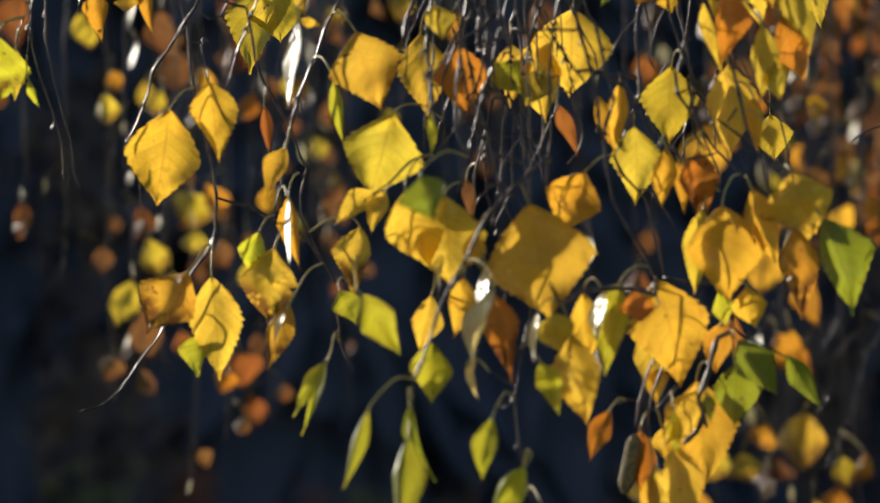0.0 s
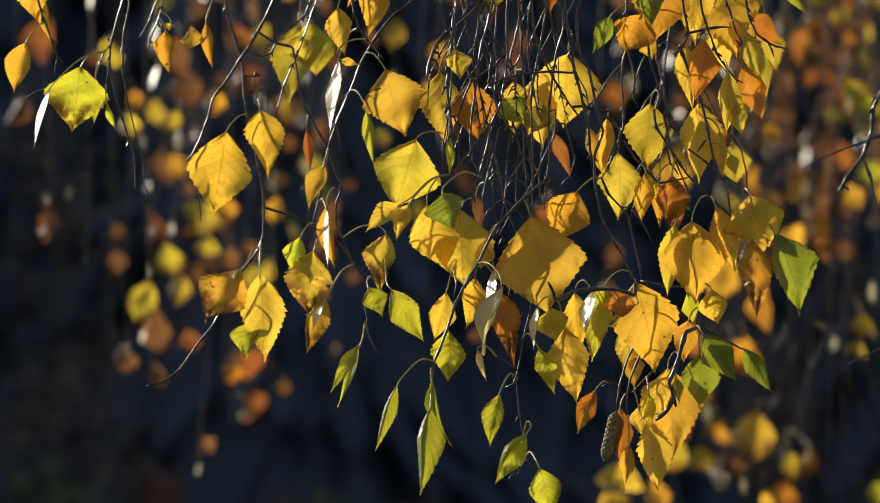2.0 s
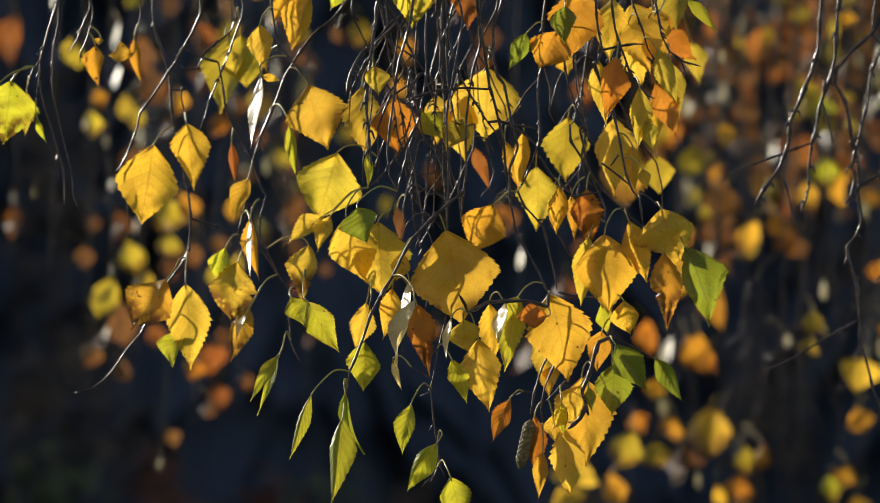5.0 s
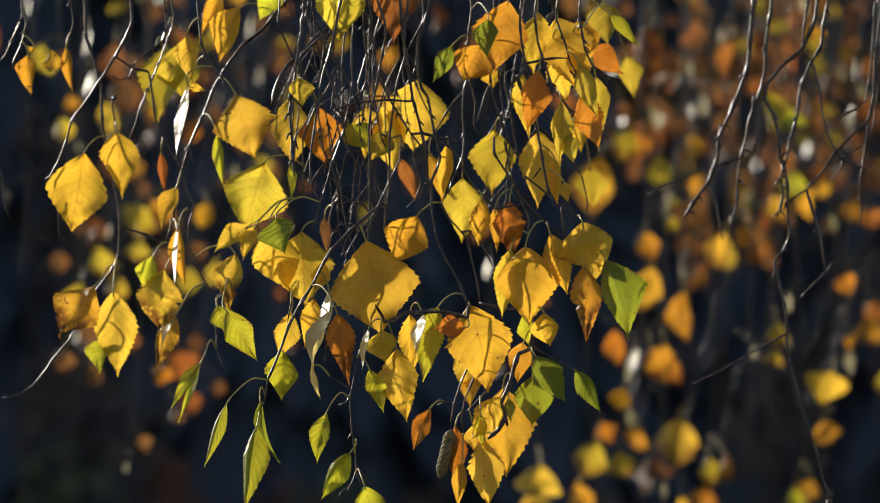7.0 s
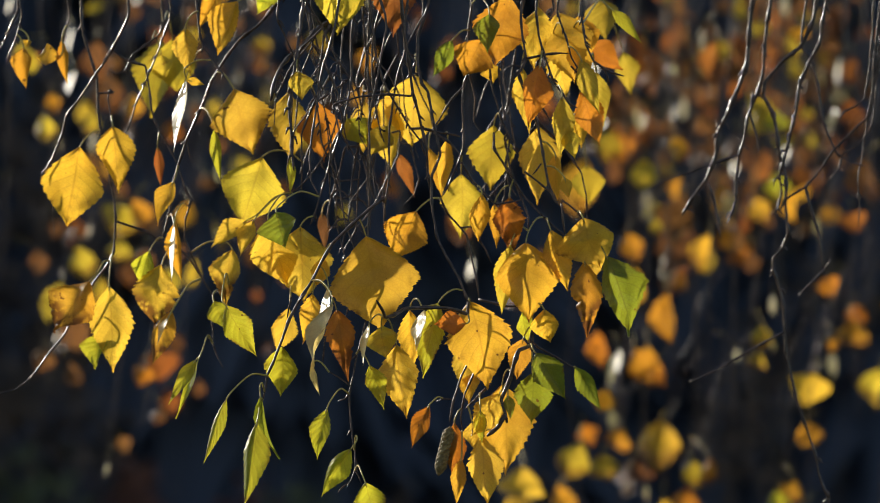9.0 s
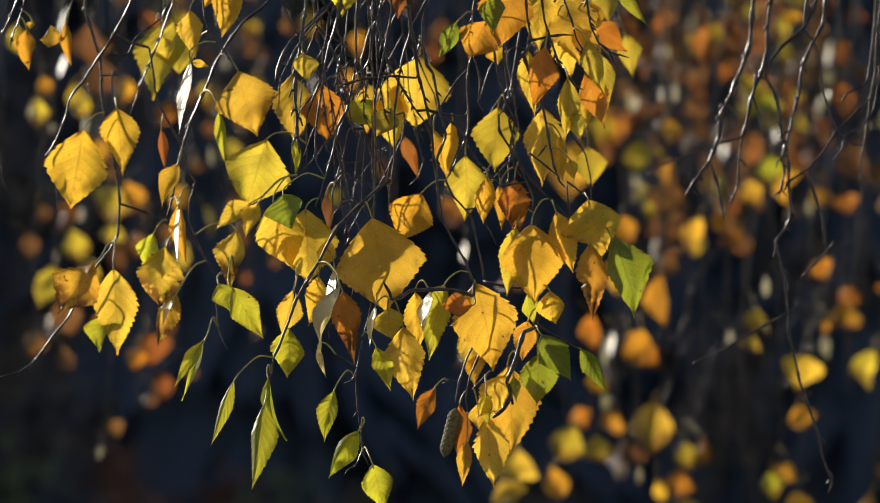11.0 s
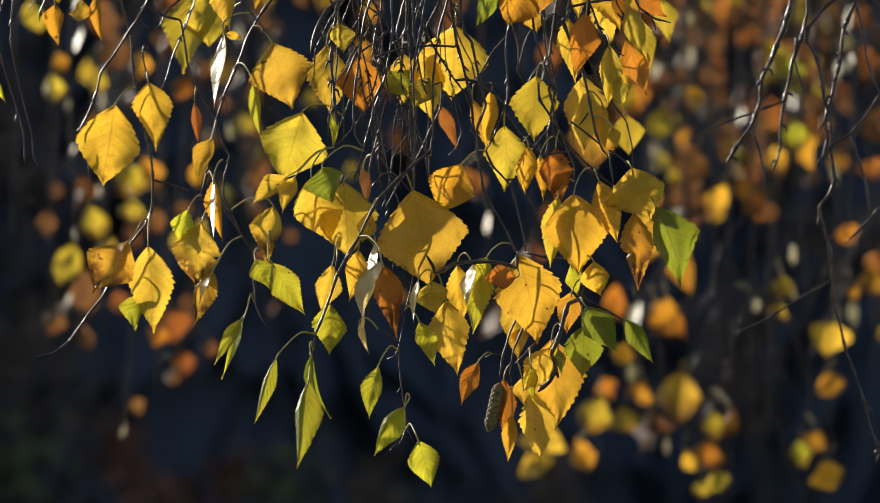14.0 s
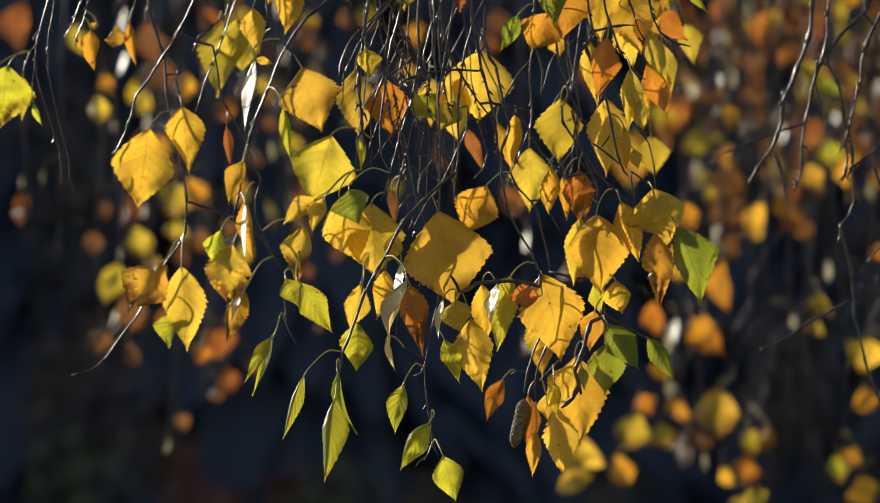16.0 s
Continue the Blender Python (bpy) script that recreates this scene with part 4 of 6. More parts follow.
shoot(t, [(-0.0068, 0.040, 1.7599), (-0.0010, 0.050, 1.7594), (0.0027, 0.050, 1.7460), (0.0054, 0.050, 1.7383), (0.0023, 0.050, 1.7292), (-0.0027, 0.050, 1.7242)], 0.72, 0.40)
leaf(t, (-0.0144, 0.026, 1.7661), (-0.0139, 0.025, 1.7691), (-0.0237, 0.018, 1.7504), 0.0174, 19, "olive")
leaf(t, (-0.0066, 0.040, 1.7622), (-0.0077, 0.050, 1.7537), (0.0023, 0.050, 1.7276), 0.0091, -17, "rust", fold=0.6)
t = twig([(0.0135, 0.008, 1.9350), (0.0028, 0.004, 1.8877), (-0.0019, 0.000, 1.8404), (-0.0036, 0.000, 1.8209), (-0.0032, 0.000, 1.8128), (-0.0062, 0.000, 1.8015), (-0.0091, 0.000, 1.7853), (-0.0114, 0.000, 1.7674), (-0.0115, 0.000, 1.7528), (-0.0121, 0.000, 1.7366), (-0.0141, 0.000, 1.7236), (-0.0141, 0.000, 1.7089)], 1.10, 0.60, "drooping birch twig with eleven yellow-green and shining pale leaves")
shoot(t, [(-0.0136, 0.000, 1.7268), (-0.0137, -0.022, 1.7241), (-0.0138, -0.045, 1.7255), (-0.0211, -0.047, 1.7198), (-0.0280, -0.049, 1.7135), (-0.0349, -0.050, 1.7065), (-0.0405, -0.052, 1.7003), (-0.0474, -0.054, 1.6889), (-0.0524, -0.056, 1.6789), (-0.0568, -0.058, 1.6711), (-0.0598, -0.059, 1.6658), (-0.0648, -0.061, 1.6565), (-0.0685, -0.063, 1.6462), (-0.0731, -0.065, 1.6322), (-0.0759, -0.066, 1.6255), (-0.0774, -0.068, 1.6168), (-0.0782, -0.070, 1.6122)], 1.17, 0.75)
shoot(t, [(-0.0636, -0.060, 1.6696), (-0.0648, -0.060, 1.6633), (-0.0655, -0.060, 1.6577)], 0.60, 0.50)
shoot(t, [(-0.0598, -0.060, 1.6658), (-0.0573, -0.060, 1.6696), (-0.0548, -0.060, 1.6721)], 0.80, 0.60)
leaf(t, (-0.0410, -0.052, 1.6995), (-0.0472, -0.040, 1.6920), (-0.0512, -0.035, 1.6748), 0.0103, -10, "gold")
leaf(t, (-0.0641, -0.060, 1.6671), (-0.0704, 0.022, 1.6613), (-0.0772, 0.026, 1.6328), 0.0141, -11, "yellow")
leaf(t, (-0.0524, -0.056, 1.6789), (-0.0539, -0.020, 1.6704), (-0.0579, -0.026, 1.6423), 0.0124, -10, "gold")
leaf(t, (-0.0724, -0.064, 1.6344), (-0.0680, -0.060, 1.6414), (-0.0688, -0.056, 1.6136), 0.0185, 12, "lime")
leaf(t, (-0.0759, -0.066, 1.6255), (-0.0957, -0.100, 1.6143), (-0.1073, -0.106, 1.5794), 0.0079, 0, "lime", rim=-63.0, fold=0.12, curl=0.08)
leaf(t, (-0.0782, -0.070, 1.6122), (-0.0781, -0.110, 1.6021), (-0.0832, -0.130, 1.5585), 0.0158, 0, "lime", rim=-63.0, fold=0.12, curl=0.08)
leaf(t, (-0.0774, -0.068, 1.6168), (-0.0771, -0.100, 1.6155), (-0.0716, -0.094, 1.5799), 0.0108, 65, "green")
leaf(t, (-0.0524, -0.056, 1.6789), (-0.0399, -0.080, 1.6663), (-0.0515, -0.087, 1.6301), 0.0184, 62, "sunglint", fold=0.16, curl=0.05)
leaf(t, (-0.0524, -0.056, 1.6789), (-0.0395, -0.030, 1.6619), (-0.0343, -0.041, 1.6235), 0.0160, 4, "orange", curl=0.4, spot=0.6)
leaf(t, (-0.0485, -0.054, 1.6868), (-0.0436, -0.045, 1.6750), (-0.0463, -0.062, 1.6477), 0.0098, 59, "sunglint", fold=0.15, curl=0)
leaf(t, (-0.0280, -0.049, 1.7135), (-0.0231, -0.035, 1.7040), (-0.0137, -0.035, 1.6493), 0.0464, 0, "yellow", fold=0.14, curl=0.1)
t = twig([(0.0100, -0.012, 1.9350), (-0.0089, -0.016, 1.8868), (-0.0051, -0.020, 1.8387), (-0.0032, -0.019, 1.8196), (-0.0007, -0.017, 1.8036), (0.0022, -0.016, 1.7876), (0.0060, -0.014, 1.7749), (0.0089, -0.013, 1.7620), (0.0112, -0.011, 1.7460), (0.0128, -0.010, 1.7266)], 1.40, 0.80, "drooping birch twig with one rust-brown leaf")
shoot(t, [(0.0022, -0.016, 1.7876), (0.0022, -0.020, 1.7881), (0.0015, -0.020, 1.7849), (-0.0123, -0.020, 1.7858), (-0.0283, -0.020, 1.7842), (-0.0412, -0.020, 1.7804), (-0.0434, -0.020, 1.7795)], 0.81, 0.60)
leaf(t, (-0.0078, -0.017, 1.8719), (-0.0112, 0.010, 1.8607), (-0.0108, 0.010, 1.8208), 0.0264, 0, "rust", fold=0.05, curl=0.12)
t = twig([(0.0200, 0.028, 1.9350), (0.0042, 0.024, 1.8853), (0.0073, 0.020, 1.8355), (-0.0026, 0.018, 1.8157), (0.0023, 0.016, 1.8074), (0.0049, 0.014, 1.8017), (0.0026, 0.012, 1.7996), (0.0007, 0.010, 1.7982)], 0.90, 0.50, "drooping birch twig with one yellow leaf")
leaf(t, (0.0023, 0.016, 1.8074), (0.0018, 0.075, 1.8020), (-0.0006, 0.075, 1.7579), 0.0374, 0, "yellow", fold=0.06, curl=0.13)
t = twig([(-0.0515, 0.038, 1.9350), (-0.0353, 0.034, 1.8890), (-0.0389, 0.030, 1.8430), (-0.0406, 0.029, 1.8231), (-0.0416, 0.028, 1.8072), (-0.0406, 0.027, 1.7933), (-0.0422, 0.026, 1.7800), (-0.0455, 0.024, 1.7668), (-0.0505, 0.023, 1.7519), (-0.0577, 0.022, 1.7404), (-0.0653, 0.021, 1.7318), (-0.0692, 0.020, 1.7292)], 0.80, 0.50, "drooping birch twig with three yellow leaves")
shoot(t, [(-0.0480, 0.024, 1.7594), (-0.0521, 0.037, 1.7566), (-0.0563, 0.050, 1.7578), (-0.0523, 0.050, 1.7444), (-0.0429, 0.050, 1.7370), (-0.0295, 0.050, 1.7383)], 0.63, 0.40)
leaf(t, (-0.0692, 0.020, 1.7292), (-0.0968, 0.030, 1.7122), (-0.1166, 0.020, 1.6986), 0.0128, 21, "yellow")
leaf(t, (-0.0692, 0.020, 1.7292), (-0.0916, 0.020, 1.7124), (-0.0991, 0.018, 1.6911), 0.0108, 14, "yellow")
leaf(t, (-0.0692, 0.020, 1.7292), (-0.0809, -0.010, 1.7112), (-0.0701, -0.007, 1.6750), 0.0277, 11, "yellow")
t = twig([(-0.0105, 0.048, 1.9350), (-0.0336, 0.044, 1.8894), (-0.0258, 0.040, 1.8439), (-0.0259, 0.037, 1.7905), (-0.0245, 0.033, 1.7704), (-0.0249, 0.030, 1.7521), (-0.0255, 0.027, 1.7388), (-0.0245, 0.023, 1.7239), (-0.0231, 0.020, 1.7081)], 0.90, 0.50, "drooping birch twig with three yellow and brown leaves")
shoot(t, [(-0.0249, 0.030, 1.7389), (-0.0292, 0.030, 1.7323), (-0.0352, 0.030, 1.7240)], 0.60, 0.40)
shoot(t, [(-0.0259, 0.037, 1.7905), (-0.0294, 0.050, 1.7912), (-0.0314, 0.047, 1.7577), (-0.0334, 0.044, 1.7459), (-0.0347, 0.041, 1.7358), (-0.0350, 0.039, 1.7224), (-0.0366, 0.036, 1.7124), (-0.0392, 0.033, 1.7002), (-0.0418, 0.030, 1.6935)], 0.81, 0.45)
shoot(t, [(-0.0276, 0.043, 1.7909), (-0.0167, 0.050, 1.7912), (-0.0171, 0.050, 1.7577), (-0.0147, 0.050, 1.7443), (-0.0164, 0.050, 1.7293), (-0.0158, 0.050, 1.7142)], 0.63, 0.40)
shoot(t, [(-0.0348, 0.040, 1.7291), (-0.0403, 0.035, 1.7262), (-0.0458, 0.030, 1.7273), (-0.0391, 0.030, 1.7180), (-0.0299, 0.030, 1.7091), (-0.0259, 0.030, 1.7035)], 0.63, 0.40)
shoot(t, [(-0.0314, 0.047, 1.7577), (-0.0393, 0.040, 1.7574), (-0.0433, 0.040, 1.7408), (-0.0473, 0.040, 1.7275), (-0.0494, 0.040, 1.7175), (-0.0487, 0.040, 1.7075)], 0.81, 0.50)
shoot(t, [(-0.0246, 0.033, 1.7659), (-0.0210, 0.040, 1.7641), (-0.0220, 0.037, 1.7440), (-0.0206, 0.033, 1.7323), (-0.0186, 0.030, 1.7240)], 0.72, 0.40)
shoot(t, [(-0.0212, 0.039, 1.7590), (-0.0260, 0.040, 1.7574), (-0.0193, 0.035, 1.7367), (-0.0150, 0.030, 1.7240)], 0.72, 0.40)
leaf(t, (-0.0167, 0.050, 1.7912), (-0.0169, 0.080, 1.7887), (-0.0143, 0.079, 1.7458), 0.0231, 12, "yellow")
leaf(t, (-0.0294, 0.050, 1.7912), (-0.0300, 0.085, 1.7863), (-0.0299, 0.076, 1.7552), 0.0174, -11, "yellow")
leaf(t, (-0.0478, 0.040, 1.7250), (-0.0530, 0.050, 1.7176), (-0.0501, 0.041, 1.6958), 0.0069, -14, "brown")
t = twig([(-0.0108, -0.022, 1.9350), (-0.0325, -0.024, 1.8811), (-0.0131, -0.025, 1.8273), (-0.0222, -0.027, 1.7734), (-0.0220, -0.028, 1.7196), (-0.0213, -0.030, 1.6657), (-0.0242, -0.033, 1.6499), (-0.0277, -0.035, 1.6372), (-0.0292, -0.038, 1.6262), (-0.0311, -0.041, 1.6152), (-0.0301, -0.044, 1.5995), (-0.0292, -0.046, 1.5896), (-0.0276, -0.049, 1.5835), (-0.0269, -0.052, 1.5733), (-0.0294, -0.055, 1.5662), (-0.0350, -0.057, 1.5621), (-0.0362, -0.060, 1.5598)], 0.90, 0.45, "drooping birch twig with five yellow-green and pale glinting leaves")
shoot(t, [(-0.0303, -0.050, 1.6195), (-0.0338, -0.050, 1.6221), (-0.0376, -0.050, 1.6246), (-0.0423, -0.050, 1.6271)], 0.55, 0.40)
shoot(t, [(-0.0268, -0.060, 1.5730), (-0.0243, -0.060, 1.5692), (-0.0224, -0.060, 1.5645)], 0.50, 0.40)
shoot(t, [(-0.0310, -0.050, 1.6151), (-0.0329, -0.050, 1.6123), (-0.0376, -0.050, 1.6107)], 0.55, 0.50)
leaf(t, (-0.0310, -0.050, 1.6151), (-0.0413, -0.090, 1.6090), (-0.0477, -0.093, 1.5813), 0.0112, 22, "lime")
leaf(t, (-0.0276, -0.049, 1.5835), (-0.0274, -0.100, 1.5876), (-0.0439, -0.091, 1.5602), 0.0140, 0, "lime", rim=-63.0, fold=0.12, curl=0.08)
leaf(t, (-0.0267, -0.060, 1.5729), (-0.0196, -0.090, 1.5687), (-0.0128, -0.090, 1.5428), 0.0160, 0, "lime", fold=0.10, curl=0.13)
leaf(t, (-0.0277, -0.035, 1.6372), (-0.0192, -0.060, 1.6319), (-0.0107, -0.061, 1.6072), 0.0118, 17, "lime")
leaf(t, (-0.0423, -0.050, 1.6271), (-0.0528, -0.045, 1.6313), (-0.0475, -0.045, 1.6130), 0.0038, 8, "pale")
t = twig([(0.0257, 0.008, 1.9350), (0.0120, 0.004, 1.8877), (0.0098, 0.000, 1.8404), (0.0039, -0.002, 1.8208), (0.0045, -0.003, 1.8045), (0.0071, -0.005, 1.7931), (0.0110, -0.007, 1.7881), (0.0142, -0.008, 1.7719), (0.0183, -0.010, 1.7524), (0.0134, -0.012, 1.7395), (0.0140, -0.013, 1.7201), (0.0166, -0.015, 1.7056), (0.0230, -0.017, 1.6927), (0.0294, -0.018, 1.6815), (0.0357, -0.020, 1.6670)], 1.20, 0.70, "drooping birch twig with many golden and orange leaves")
shoot(t, [(0.0357, -0.020, 1.6670), (0.0355, -0.030, 1.6602), (0.0283, -0.037, 1.6630), (0.0225, -0.044, 1.6641), (0.0098, -0.051, 1.6643), (-0.0003, -0.058, 1.6638), (-0.0060, -0.064, 1.6602), (-0.0109, -0.071, 1.6589), (-0.0118, -0.078, 1.6631), (-0.0145, -0.085, 1.6688)], 1.22, 1.00)
shoot(t, [(0.0357, -0.020, 1.6670), (0.0360, -0.010, 1.6640), (0.0362, 0.000, 1.6650), (0.0378, -0.002, 1.6455), (0.0368, -0.004, 1.6326), (0.0322, -0.006, 1.6229), (0.0282, -0.008, 1.6101), (0.0262, -0.010, 1.5973)], 0.90, 0.60)
shoot(t, [(0.0411, 0.000, 1.6291), (0.0336, 0.000, 1.6129), (0.0316, 0.000, 1.5998), (0.0329, 0.000, 1.5917)], 0.70, 0.50)
shoot(t, [(0.0284, 0.000, 1.6096), (0.0215, 0.000, 1.6103), (0.0173, 0.000, 1.6083)], 0.60, 0.40)
shoot(t, [(0.0492, 0.000, 1.6194), (0.0411, 0.000, 1.6112), (0.0345, 0.000, 1.6047)], 0.70, 0.50)
leaf(t, (-0.0109, -0.071, 1.6589), (-0.0044, -0.050, 1.6431), (0.0015, -0.057, 1.6025), 0.0219, 11, "yellow")
leaf(t, (-0.0109, -0.071, 1.6589), (-0.0129, -0.060, 1.6539), (-0.0107, -0.066, 1.6363), 0.0180, 13, "olive")
leaf(t, (-0.0109, -0.071, 1.6589), (-0.0197, -0.060, 1.6554), (-0.0224, -0.074, 1.6320), 0.0079, 59, "sunglint", fold=0.2, curl=0)
leaf(t, (0.0098, -0.051, 1.6643), (0.0020, -0.020, 1.6616), (0.0035, -0.023, 1.6264), 0.0142, -4, "gold")
leaf(t, (0.0328, -0.019, 1.6736), (0.0183, -0.030, 1.6663), (0.0105, -0.040, 1.6237), 0.0171, 14, "lime")
leaf(t, (0.0207, -0.045, 1.6641), (0.0105, -0.042, 1.6628), (0.0056, -0.052, 1.6404), 0.0144, 61, "sunglint", fold=0.12, curl=0.03)
leaf(t, (0.0355, -0.030, 1.6602), (0.0340, -0.040, 1.6551), (0.0164, -0.047, 1.6547), 0.0139, 16, "orange")
leaf(t, (0.0357, -0.020, 1.6670), (0.0366, -0.012, 1.6672), (0.0482, -0.012, 1.6161), 0.0349, 0, "gold", fold=0.03, curl=0.11)
leaf(t, (0.0370, -0.001, 1.6557), (0.0347, 0.020, 1.6447), (0.0365, 0.011, 1.6096), 0.0157, 15, "yellow")
leaf(t, (0.0215, 0.000, 1.6103), (0.0139, -0.010, 1.6070), (0.0023, -0.010, 1.5824), 0.0110, 20, "orange", fold=0.5, spot=0.2)
leaf(t, (0.0323, 0.000, 1.6046), (0.0284, 0.000, 1.5966), (0.0306, 0.001, 1.5607), 0.0127, -12, "orange", spot=0.3)
leaf(t, (0.0329, 0.000, 1.5917), (0.0327, -0.010, 1.5759), (0.0299, -0.017, 1.5506), 0.0085, 7, "gold", fold=0.6)
leaf(t, (0.0368, -0.004, 1.6326), (0.0372, 0.015, 1.6252), (0.0356, 0.004, 1.6088), 0.0119, 21, "gold")
leaf(t, (0.0428, 0.000, 1.6129), (0.0434, -0.020, 1.6050), (0.0447, -0.019, 1.5856), 0.0071, 6, "lime")
leaf(t, (0.0359, 0.000, 1.6061), (0.0388, 0.000, 1.5966), (0.0411, 0.002, 1.5795), 0.0120, 12, "yellow")
catkin(t, (0.0261, 0.000, 1.5940), (0.0195, 0.000, 1.5653), 0.0036)
t = twig([(0.0499, 0.028, 1.9350), (0.0305, 0.024, 1.8885), (0.0353, 0.020, 1.8421), (0.0336, 0.019, 1.8223), (0.0342, 0.018, 1.8025), (0.0315, 0.017, 1.7943), (0.0308, 0.016, 1.7827), (0.0321, 0.014, 1.7630), (0.0308, 0.013, 1.7548), (0.0274, 0.012, 1.7459), (0.0228, 0.011, 1.7351), (0.0185, 0.010, 1.7269)], 1.10, 0.60, "drooping birch twig with many dark green and golden leaves")
shoot(t, [(0.0342, 0.020, 1.8010), (0.0385, 0.020, 1.7862), (0.0375, 0.020, 1.7731), (0.0408, 0.020, 1.7672)], 0.80, 0.50)
shoot(t, [(0.0316, 0.020, 1.7935), (0.0237, 0.020, 1.7846), (0.0171, 0.020, 1.7731), (0.0121, 0.020, 1.7659)], 0.80, 0.50)
shoot(t, [(0.0185, 0.010, 1.7269), (0.0227, 0.015, 1.7184), (0.0269, 0.020, 1.7139), (0.0335, 0.020, 1.7057), (0.0354, 0.020, 1.6991), (0.0394, 0.020, 1.6843), (0.0417, 0.020, 1.6678)], 0.81, 0.50)
shoot(t, [(0.0302, 0.020, 1.7098), (0.0370, 0.030, 1.7107), (0.0453, 0.030, 1.6974), (0.0486, 0.030, 1.6891)], 0.81, 0.50)
shoot(t, [(0.0417, 0.020, 1.6678), (0.0568, 0.010, 1.6644), (0.0720, 0.000, 1.6649), (0.0736, 0.000, 1.6535), (0.0730, 0.000, 1.6438), (0.0769, 0.000, 1.6405), (0.0883, 0.000, 1.6349), (0.0980, 0.000, 1.6291)], 0.90, 0.50)
shoot(t, [(0.0736, 0.000, 1.6535), (0.0714, 0.000, 1.6454), (0.0730, 0.000, 1.6382)], 0.80, 0.60)
shoot(t, [(0.0722, 0.000, 1.6418), (0.0651, -0.010, 1.6393), (0.0602, -0.011, 1.6232), (0.0553, -0.012, 1.6109), (0.0578, -0.014, 1.6033), (0.0590, -0.015, 1.5975)], 1.44, 1.20)
shoot(t, [(0.0577, -0.015, 1.6024), (0.0535, -0.015, 1.5950), (0.0471, -0.015, 1.5898)], 1.80, 1.20)
leaf(t, (0.0185, 0.010, 1.7269), (0.0044, 0.005, 1.7190), (-0.0086, 0.005, 1.6904), 0.0248, 0, "ochre", fold=0.08, curl=0.07)
leaf(t, (0.0720, 0.000, 1.6649), (0.0796, -0.010, 1.6632), (0.0826, -0.010, 1.6438), 0.0152, 12, "gold")
leaf(t, (0.0637, 0.005, 1.6646), (0.0672, 0.010, 1.6614), (0.0712, 0.012, 1.6430), 0.0109, -17, "lime")
leaf(t, (0.0305, 0.013, 1.7543), (0.0302, 0.050, 1.7423), (0.0301, 0.050, 1.7027), 0.0248, 0, "lemon", fold=0.07, curl=0.04)
leaf(t, (0.0121, 0.020, 1.7659), (0.0111, 0.020, 1.7567), (0.0196, 0.012, 1.7270), 0.0090, 17, "gold")
leaf(t, (0.0353, 0.020, 1.8421), (0.0455, -0.020, 1.8329), (0.0447, -0.027, 1.8100), 0.0145, 13, "green")
leaf(t, (0.0339, 0.019, 1.8260), (0.0236, 0.010, 1.8190), (0.0143, -0.000, 1.7982), 0.0099, -8, "green")
leaf(t, (0.0508, -0.015, 1.5928), (0.0446, -0.010, 1.5901), (0.0489, -0.018, 1.5506), 0.0215, -21, "yellow")
leaf(t, (0.0612, -0.011, 1.6267), (0.0561, 0.010, 1.6182), (0.0586, 0.010, 1.5651), 0.0328, 4, "gold")
leaf(t, (0.0593, -0.011, 1.6210), (0.0541, -0.010, 1.6140), (0.0376, -0.021, 1.5889), 0.0169, 7, "yellow")
leaf(t, (0.0597, -0.011, 1.6220), (0.0592, -0.010, 1.6134), (0.0610, -0.014, 1.5990), 0.0066, -13, "green")
leaf(t, (0.0730, 0.000, 1.6382), (0.0733, 0.000, 1.6258), (0.0733, -0.000, 1.5959), 0.0223, -21, "green")
leaf(t, (0.0720, 0.000, 1.6424), (0.0748, -0.010, 1.6380), (0.0924, -0.018, 1.6119), 0.0176, 7, "green")
leaf(t, (0.0973, 0.000, 1.6295), (0.0984, 0.000, 1.6297), (0.1134, -0.008, 1.6048), 0.0110, 18, "green")
leaf(t, (0.0734, 0.000, 1.6526), (0.0679, 0.010, 1.6450), (0.0648, -0.000, 1.6220), 0.0142, -15, "ochre")
t = twig([(0.0348, 0.038, 1.9350), (0.0588, 0.034, 1.8890), (0.0504, 0.030, 1.8429), (0.0454, 0.029, 1.8230), (0.0463, 0.028, 1.8081), (0.0486, 0.026, 1.7899), (0.0535, 0.025, 1.7733), (0.0584, 0.024, 1.7634), (0.0566, 0.022, 1.7468), (0.0582, 0.021, 1.7353), (0.0631, 0.020, 1.7287)], 1.00, 0.60, "drooping birch twig with many orange-yellow and golden leaves")
shoot(t, [(0.0533, 0.020, 1.7731), (0.0516, 0.020, 1.7681), (0.0493, 0.020, 1.7659)], 0.60, 0.45)
shoot(t, [(0.0493, 0.020, 1.7659), (0.0497, 0.010, 1.7563), (0.0595, 0.010, 1.7416), (0.0676, 0.010, 1.7285), (0.0758, 0.010, 1.7197), (0.0840, 0.010, 1.7121), (0.0922, 0.010, 1.7056)], 0.90, 0.60)
shoot(t, [(0.0890, 0.000, 1.7267), (0.0942, 0.000, 1.7234), (0.0987, 0.000, 1.7195), (0.1020, 0.000, 1.7153)], 0.70, 0.50)
shoot(t, [(0.0890, 0.000, 1.7251), (0.0903, 0.000, 1.7137), (0.0916, 0.000, 1.7065)], 0.70, 0.50)
shoot(t, [(0.0571, 0.024, 1.7658), (0.0553, 0.030, 1.7636), (0.0586, 0.030, 1.7470), (0.0642, 0.030, 1.7321), (0.0701, 0.030, 1.7172), (0.0701, 0.030, 1.7090)], 0.81, 0.50)
leaf(t, (0.0789, 0.010, 1.7168), (0.0683, -0.010, 1.7014), (0.0715, -0.010, 1.6548), 0.0343, 0, "gold", fold=0.08, curl=0.14)
